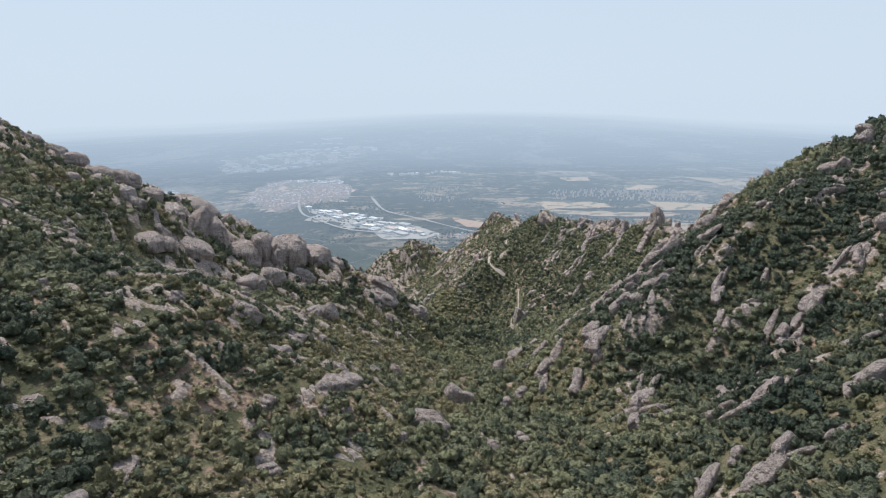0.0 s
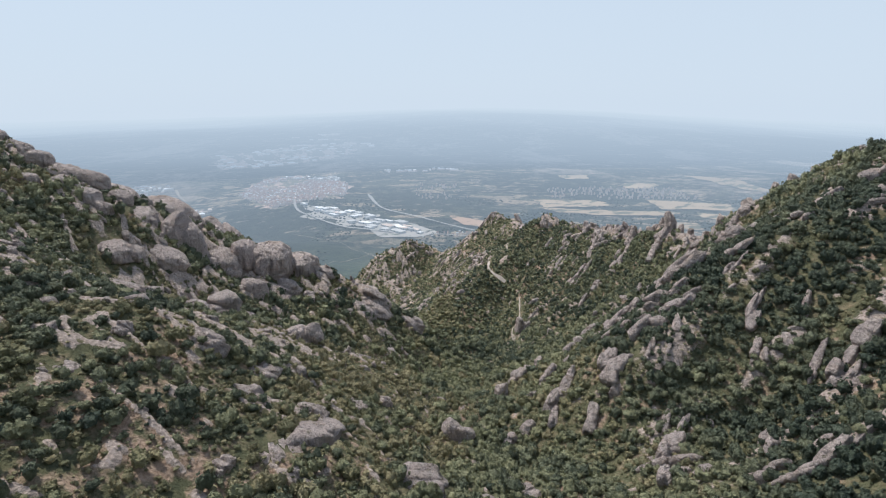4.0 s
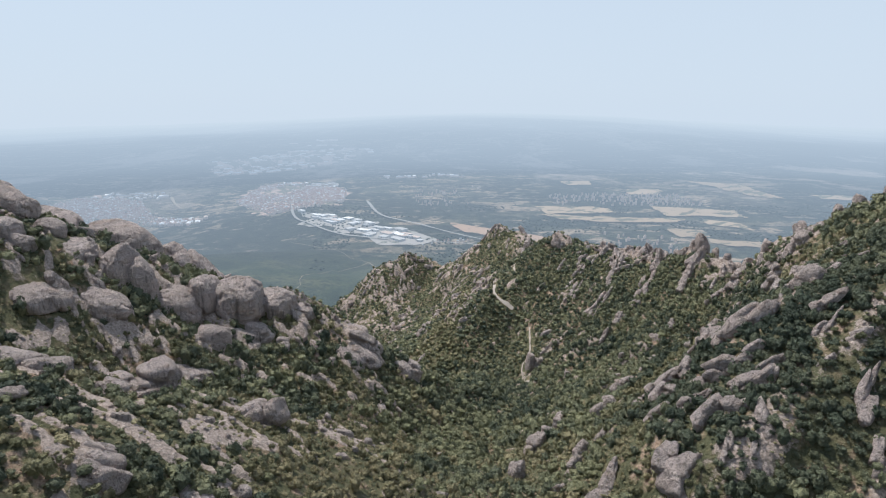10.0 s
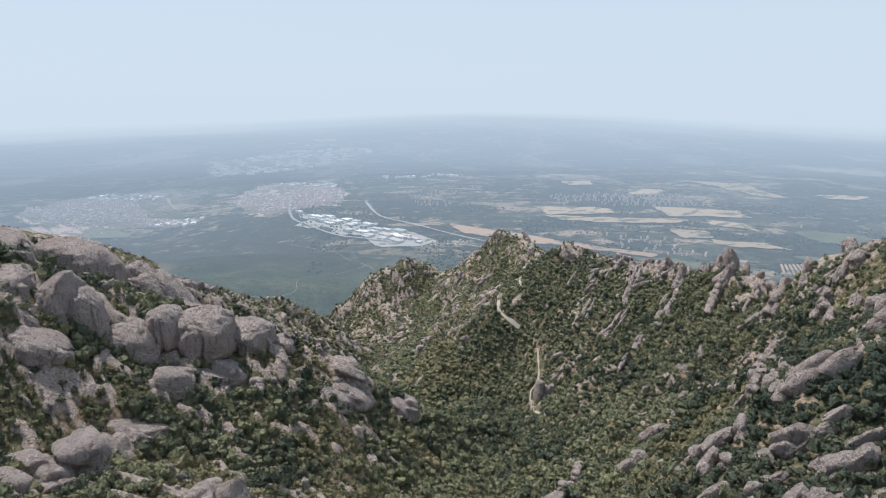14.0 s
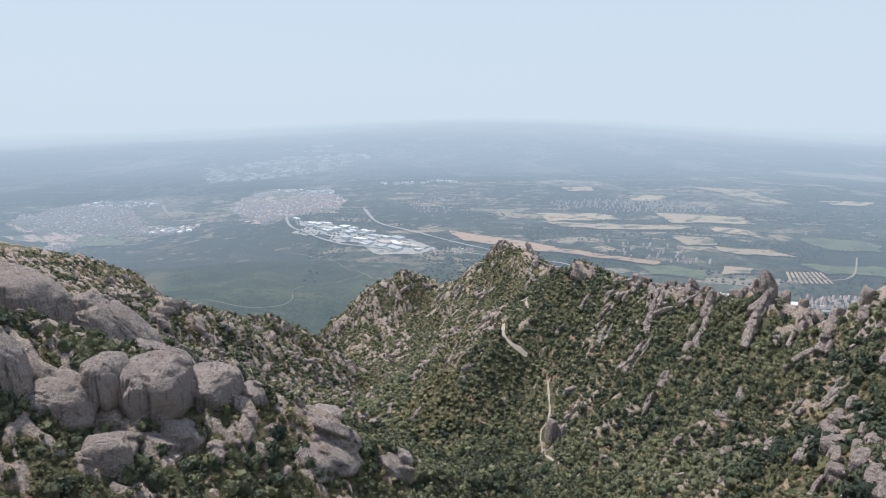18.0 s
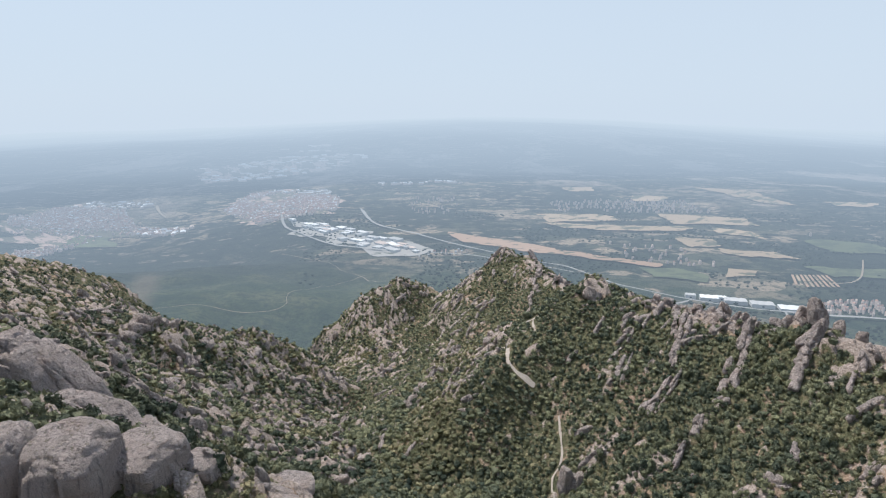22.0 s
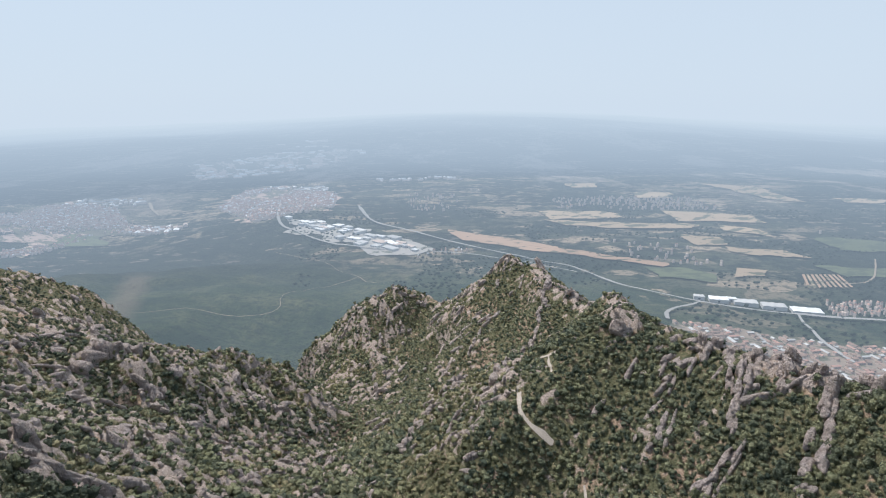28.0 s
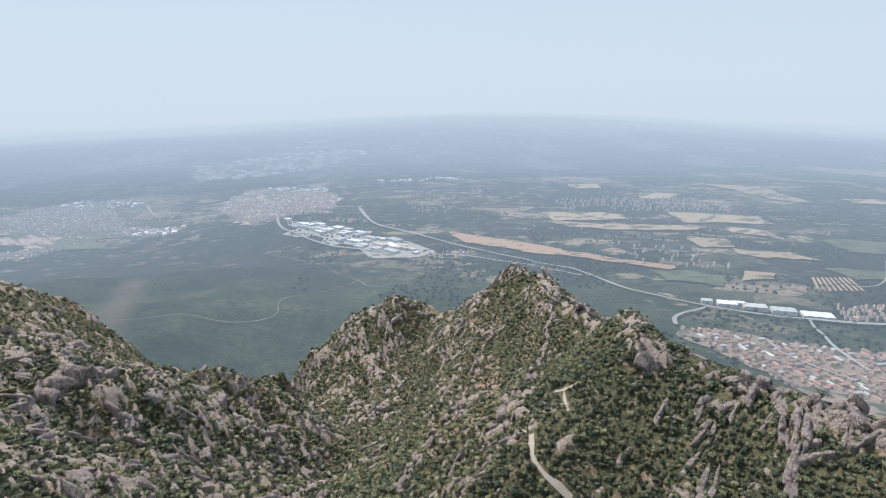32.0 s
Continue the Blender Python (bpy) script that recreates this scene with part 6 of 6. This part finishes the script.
def hall(x, y, w, d, h, turn, roof_mat, label="long white industrial hall beside the motorway"):
    spot, reach, shrink = far_spot(x, y)
    ob = new("industrial_hall")
    ob.location = spot
    tagged(ob, label, "warehouse", "industrial halls")
    a, b = w / 2, d / 2
    box = [(-a, -b, -5), (a, -b, -5), (a, b, -5), (-a, b, -5), (-a, -b, h), (a, -b, h), (a, b, h), (-a, b, h)]
    new("wall", far_mesh("wall", box, block_faces(), GREY_ROOF, spot, turn, reach, shrink)).parent = ob
    pts, faces = [], []
    bays = 3
    for k in range(bays):
        l, r = -a + w * k / bays, -a + w * (k + 1) / bays
        n = len(pts)
        pts += [(l, -b - 0.5, h), ((l + r) / 2, -b - 0.5, h + 1.8), (r, -b - 0.5, h), (l, b + 0.5, h), ((l + r) / 2, b + 0.5, h + 1.8), (r, b + 0.5, h)]
        faces += [(n, n + 1, n + 4), (n, n + 4, n + 3), (n + 1, n + 2, n + 5), (n + 1, n + 5, n + 4), (n, n + 2, n + 1), (n + 3, n + 4, n + 5)]
    new("roof", far_mesh("roof", pts, faces, roof_mat, spot, turn, reach, shrink)).parent = ob
    door = [(-4, -b - 0.1, -1), (4, -b - 0.1, -1), (4, -b - 0.1, 4.5), (-4, -b - 0.1, 4.5)]
    new("loading_door", far_mesh("loading_door", door, [(0, 1, 2, 3)], GLASS_DARK, spot, turn, reach, shrink)).parent = ob
    return ob


def inside(x, y, corners):
    c = np.array(corners, float)
    hit = np.zeros(len(x), bool)
    for (x0, y0), (x1, y1) in zip(c, np.roll(c, -1, axis=0)):
        cross = (y0 > y) != (y1 > y)
        hit ^= cross & (x < (x1 - x0) * (y - y0) / (y1 - y0 + 1e-9) + x0)
    return hit


VILLAGE = [(770, 2235), (997, 2215), (1214, 2200), (1450, 2150), (1500, 1500), (1000, 1350), (870, 1700), (800, 2000)]
TOWN_EAST = [(-1967, 5772), (-2015, 6760), (-1619, 7114), (-965, 6202), (-815, 5010), (-1146, 4767), (-1338, 4708)]
TOWN_RIVER = [(-3846, 5630), (-3609, 6223), (-2984, 5965), (-2543, 5285), (-2057, 5022), (-1958, 4698), (-2576, 4998), (-2619, 4312), (-2769, 4105)]
ESTATE = [(-1146, 4767), (-878, 4668), (-493, 4189), (-120, 3867), (-80, 3582), (-295, 3580), (-603, 3971), (-933, 4367)]
ESTATE_FAR = [(-4000, 10500), (-2900, 12500), (-1900, 12800), (-1700, 11000), (-2400, 8700), (-2900, 7900)]


def spots_in(corners, cell, seed, jitter=0.3):
    rng = np.random.default_rng(seed)
    c = np.array(corners, float)
    gx, gy = np.meshgrid(np.arange(c[:, 0].min(), c[:, 0].max(), cell[0]), np.arange(c[:, 1].min(), c[:, 1].max(), cell[1]))
    x, y = gx.ravel() + rng.uniform(-jitter, jitter, gx.size) * cell[0], gy.ravel() + rng.uniform(-jitter, jitter, gx.size) * cell[1]
    ok = inside(x, y, corners)
    return x[ok], y[ok], rng


def build_village():
    x, y, rng = spots_in(VILLAGE, (30, 27), 5, 0.28)
    keep = rng.uniform(0, 1, len(x)) < 0.82
    order = np.argsort(-y[keep])
    for px, py in list(zip(x[keep][order], y[keep][order]))[:300]:
        row = rng.uniform() < 0.25
        house(float(px), float(py), rng.uniform(22, 34) if row else rng.uniform(10, 17), rng.uniform(9, 12), rng.uniform(4, 8), rng.choice([0.15, 0.15 + math.pi / 2]),
              (TILE_ROOF, OLD_TILE, OLD_TILE, OLD_TILE, GREY_ROOF)[rng.integers(0, 5)])
    for px, py, w, d, paint in ((1095, 2588, 70, 45, WHITE_ROOF), (1193, 2570, 85, 48, GREY_ROOF), (1287, 2541, 85, 50, GREY_ROOF), (1390, 2500, 105, 58, WHITE_ROOF),
                                (1028, 2610, 40, 30, GREY_ROOF), (1150, 2600, 40, 26, WHITE_ROOF)):
        hall(px, py, w, d, 10, -0.28, paint)


def build_estate():
    x, y, rng = spots_in(ESTATE, (88, 70), 6, 0.42)
    for px, py in zip(x, y):
        if rng.uniform() < 0.22:
            continue
        hall(float(px), float(py), rng.uniform(34, 105), rng.uniform(26, 58), rng.uniform(7, 11), -0.75 + rng.normal(0, 0.08),
             WHITE_ROOF if rng.uniform() < 0.45 else GREY_ROOF if rng.uniform() < 0.7 else PLASTER, "pale flat-roofed industrial hall on the plain")


def roofscape(name, corners, cell, size, seed, mats, share, label):
    """Many far roofs, joined: each is a walled block with a pitched roof."""
    x, y, rng = spots_in(corners, cell, seed, 0.55)
    dense = fbm(x, y, 420, 4, seed) * 2.2 + share - 0.15
    ok = rng.uniform(0, 1, len(x)) < dense
    x, y = x[ok], y[ok]
    n = len(x)
    a, b, h = size[0] * rng.uniform(0.5, 1.2, n) / 2, size[1] * rng.uniform(0.5, 1.2, n) / 2, rng.uniform(6, 13, n)
    turn = rng.choice([0.3, 0.3 + math.pi / 2], n) + rng.normal(0, 0.1, n)
    local = np.array([(-1, -1, -1), (1, -1, -1), (1, 1, -1), (-1, 1, -1), (-1, -1, 1), (1, -1, 1), (1, 1, 1), (-1, 1, 1), (-1, 0, 1.5), (1, 0, 1.5)], float)
    px, py = local[:, 0][None] * a[:, None], local[:, 1][None] * b[:, None]
    c, s = np.cos(turn)[:, None], np.sin(turn)[:, None]
    base = flat_lift(np.c_[x, y], 2.5)
    w = np.stack([px * c - py * s + x[:, None], px * s + py * c + y[:, None], local[:, 2][None] * h[:, None] + base[:, None]], -1).reshape(-1, 3)
    f = np.array([(0, 1, 5), (0, 5, 4), (1, 2, 6), (1, 6, 5), (2, 3, 7), (2, 7, 6), (3, 0, 4), (3, 4, 7), (4, 5, 9), (4, 9, 8), (6, 7, 8), (6, 8, 9), (7, 4, 8), (5, 6, 9)])
    faces = (f[None] + (np.arange(n) * 10)[:, None, None]).reshape(-1, 3)
    pick = rng.integers(1, len(mats), n)
    slots = np.where(np.arange(14)[None] < 8, 0, pick[:, None]).reshape(-1)
    verts, reach, _ = pull_in(w)
    ob = new(name, mesh_from(name, verts, faces, list(mats), False, slots, reach=reach))
    return tagged(ob, label, "town", kind="stuff")


TOWN_GROUND = make_plain_paint("dusty streets and yards", (0.47, 0.345, 0.29), hedge=0.22)
VILLAGE_GROUND = make_plain_paint("dry gardens and lanes", (0.28, 0.225, 0.18), hedge=0.15)
YARD = make_plain_paint("concrete yards", (0.34, 0.32, 0.295), hedge=0.10)
for k, (corners, paint, label) in enumerate(((TOWN_EAST, TOWN_GROUND, "dusty streets and yards between town roofs"), (TOWN_RIVER, TOWN_GROUND, "dusty streets and yards between town roofs"),
                                             (ESTATE, YARD, "pale concrete yards of an industrial estate"), (ESTATE_FAR, TOWN_GROUND, "dusty ground of a far built-up valley"),
                                             (VILLAGE, VILLAGE_GROUND, "dusty streets and yards of the village"))):
    pts, faces = fill_outline(corners, 40, 140 + k, 85 if corners is VILLAGE else 150 if corners is ESTATE else 260)
    lay("town_ground", np.c_[pts, flat_lift(pts, 2.2)], faces, paint, label, "town ground", kind="structure")
build_village()
build_estate()
roofscape("town_roofs", TOWN_EAST, (21, 21), (19, 13), 31, (PLASTER, TILE_ROOF, TILE_ROOF, TILE_ROOF, TILE_ROOF, PLASTER, PLASTER, WHITE_ROOF), 0.8, "dense pale and terracotta roofs of a distant town")
roofscape("town_roofs", TOWN_RIVER, (24, 24), (21, 14), 32, (PLASTER, TILE_ROOF, TILE_ROOF, TILE_ROOF, TILE_ROOF, PLASTER, PLASTER, WHITE_ROOF), 0.75, "dense pale and terracotta roofs of a riverside town")
roofscape("far_halls", ESTATE_FAR, (150, 150), (120, 90), 33, (PLASTER, WHITE_ROOF, WHITE_ROOF, PLASTER), 0.75, "far pale factory roofs in the haze")
roofscape("far_halls", [(-2350, 4960), (-1960, 5050), (-1930, 4720), (-2300, 4880)], (60, 50), (60, 36), 34, (PLASTER, WHITE_ROOF, PLASTER, WHITE_ROOF), 0.8, "pale riverside factory roofs")
roofscape("scattered_houses", [(-300, 6400), (700, 6400), (600, 5000), (-200, 5100)], (60, 60), (14, 10), 35, (PLASTER, TILE_ROOF, PLASTER), 0.5, "scattered pale houses among woods")
roofscape("scattered_houses", [(1000, 5900), (2300, 5900), (2300, 5150), (1000, 5200)], (60, 60), (14, 10), 36, (PLASTER, TILE_ROOF, PLASTER), 0.5, "scattered pale houses among woods")
roofscape("scattered_houses", [(1000, 3900), (1700, 3500), (1500, 2700), (1050, 2800)], (70, 70), (12, 9), 37, (PLASTER, TILE_ROOF, PLASTER), 0.16, "scattered farmhouses among trees")
roofscape("scattered_houses", [(1520, 2640), (2000, 2640), (1900, 2480), (1480, 2470)], (26, 24), (10, 8), 38, (PLASTER, TILE_ROOF, TILE_ROOF, PLASTER), 0.7, "small houses beside the motorway")
roofscape("scattered_houses", [(2100, 4700), (2500, 4600), (2500, 4000), (2150, 4100)], (60, 60), (12, 9), 39, (PLASTER, TILE_ROOF, PLASTER), 0.4, "scattered pale houses among woods")
roofscape("far_halls", [(-3500, 14500), (-1500, 14500), (-1300, 11500), (-3000, 11500)], (260, 260), (200, 110), 40, (PLASTER, WHITE_ROOF, PLASTER), 0.25, "far pale factory roofs in the haze")
roofscape("scattered_houses", [(200, 3650), (60, 3300), (-250, 3350), (-100, 3560)], (45, 45), (14, 10), 41, (PLASTER, TILE_ROOF, WHITE_ROOF), 0.5, "houses at the edge of the industrial estate")

for k, corners in enumerate(([(-3600, 6350), (-2900, 6400), (-2800, 6100), (-3500, 6000)], [(-1950, 7250), (-1150, 6850), (-1000, 6450), (-1800, 6800)],
                             [(-3500, 4300), (-2900, 4150), (-2850, 3950), (-3400, 4000)], [(-700, 7600), (300, 7500), (250, 7200), (-650, 7250)])):
    roofscape("far_halls", corners, (75, 65), (62, 38), 60 + k, (PLASTER, WHITE_ROOF, WHITE_ROOF, GREY_ROOF), 0.6, "far pale factory roofs at the edge of a town")


def build_plain_trees():
    """Hedges and copses that break up the plain."""
    x, y, rng = spots_in([(-1200, 5200), (4200, 5200), (3200, 1500), (600, 1500), (-500, 2400)], (32, 32), 44, 0.5)
    mask = fbm(x, y, 330, 5, 45)
    ok = (mask > 0.12) & (rng.uniform(0, 1, len(x)) < 0.55) & ~inside(x, y, VILLAGE)
    for _, corners in FIELDS + FIELDS_MORE:
        ok &= ~inside(x, y, corners) | (fbm(x, y, 140, 3, 46) > 0.3)
    x, y = x[ok], y[ok]
    v, f = leafy(4, 1, 300, 0.6, 0.8)
    n, m = len(x), len(v)
    r = rng.uniform(4, 9, n)
    w = np.stack([v[:, 0][None] * r[:, None] * 1.5 + x[:, None], v[:, 1][None] * r[:, None] + y[:, None],
                  v[:, 2][None] * r[:, None] + (flat_lift(np.c_[x, y], 2.0) + 0.3 * r)[:, None]], -1).reshape(-1, 3)
    verts, reach, _ = pull_in(w)
    ob = new("plain_trees", mesh_from("plain_trees", verts, (f[None] + (np.arange(n) * m)[:, None, None]).reshape(-1, 3), [FAR_LEAF], False, None, reach=reach))
    tagged(ob, "dark hedges and copses across the plain", "trees", kind="stuff")


# far foliage has the painted haze mixed in too
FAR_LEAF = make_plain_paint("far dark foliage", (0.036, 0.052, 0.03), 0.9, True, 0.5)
build_plain_trees()
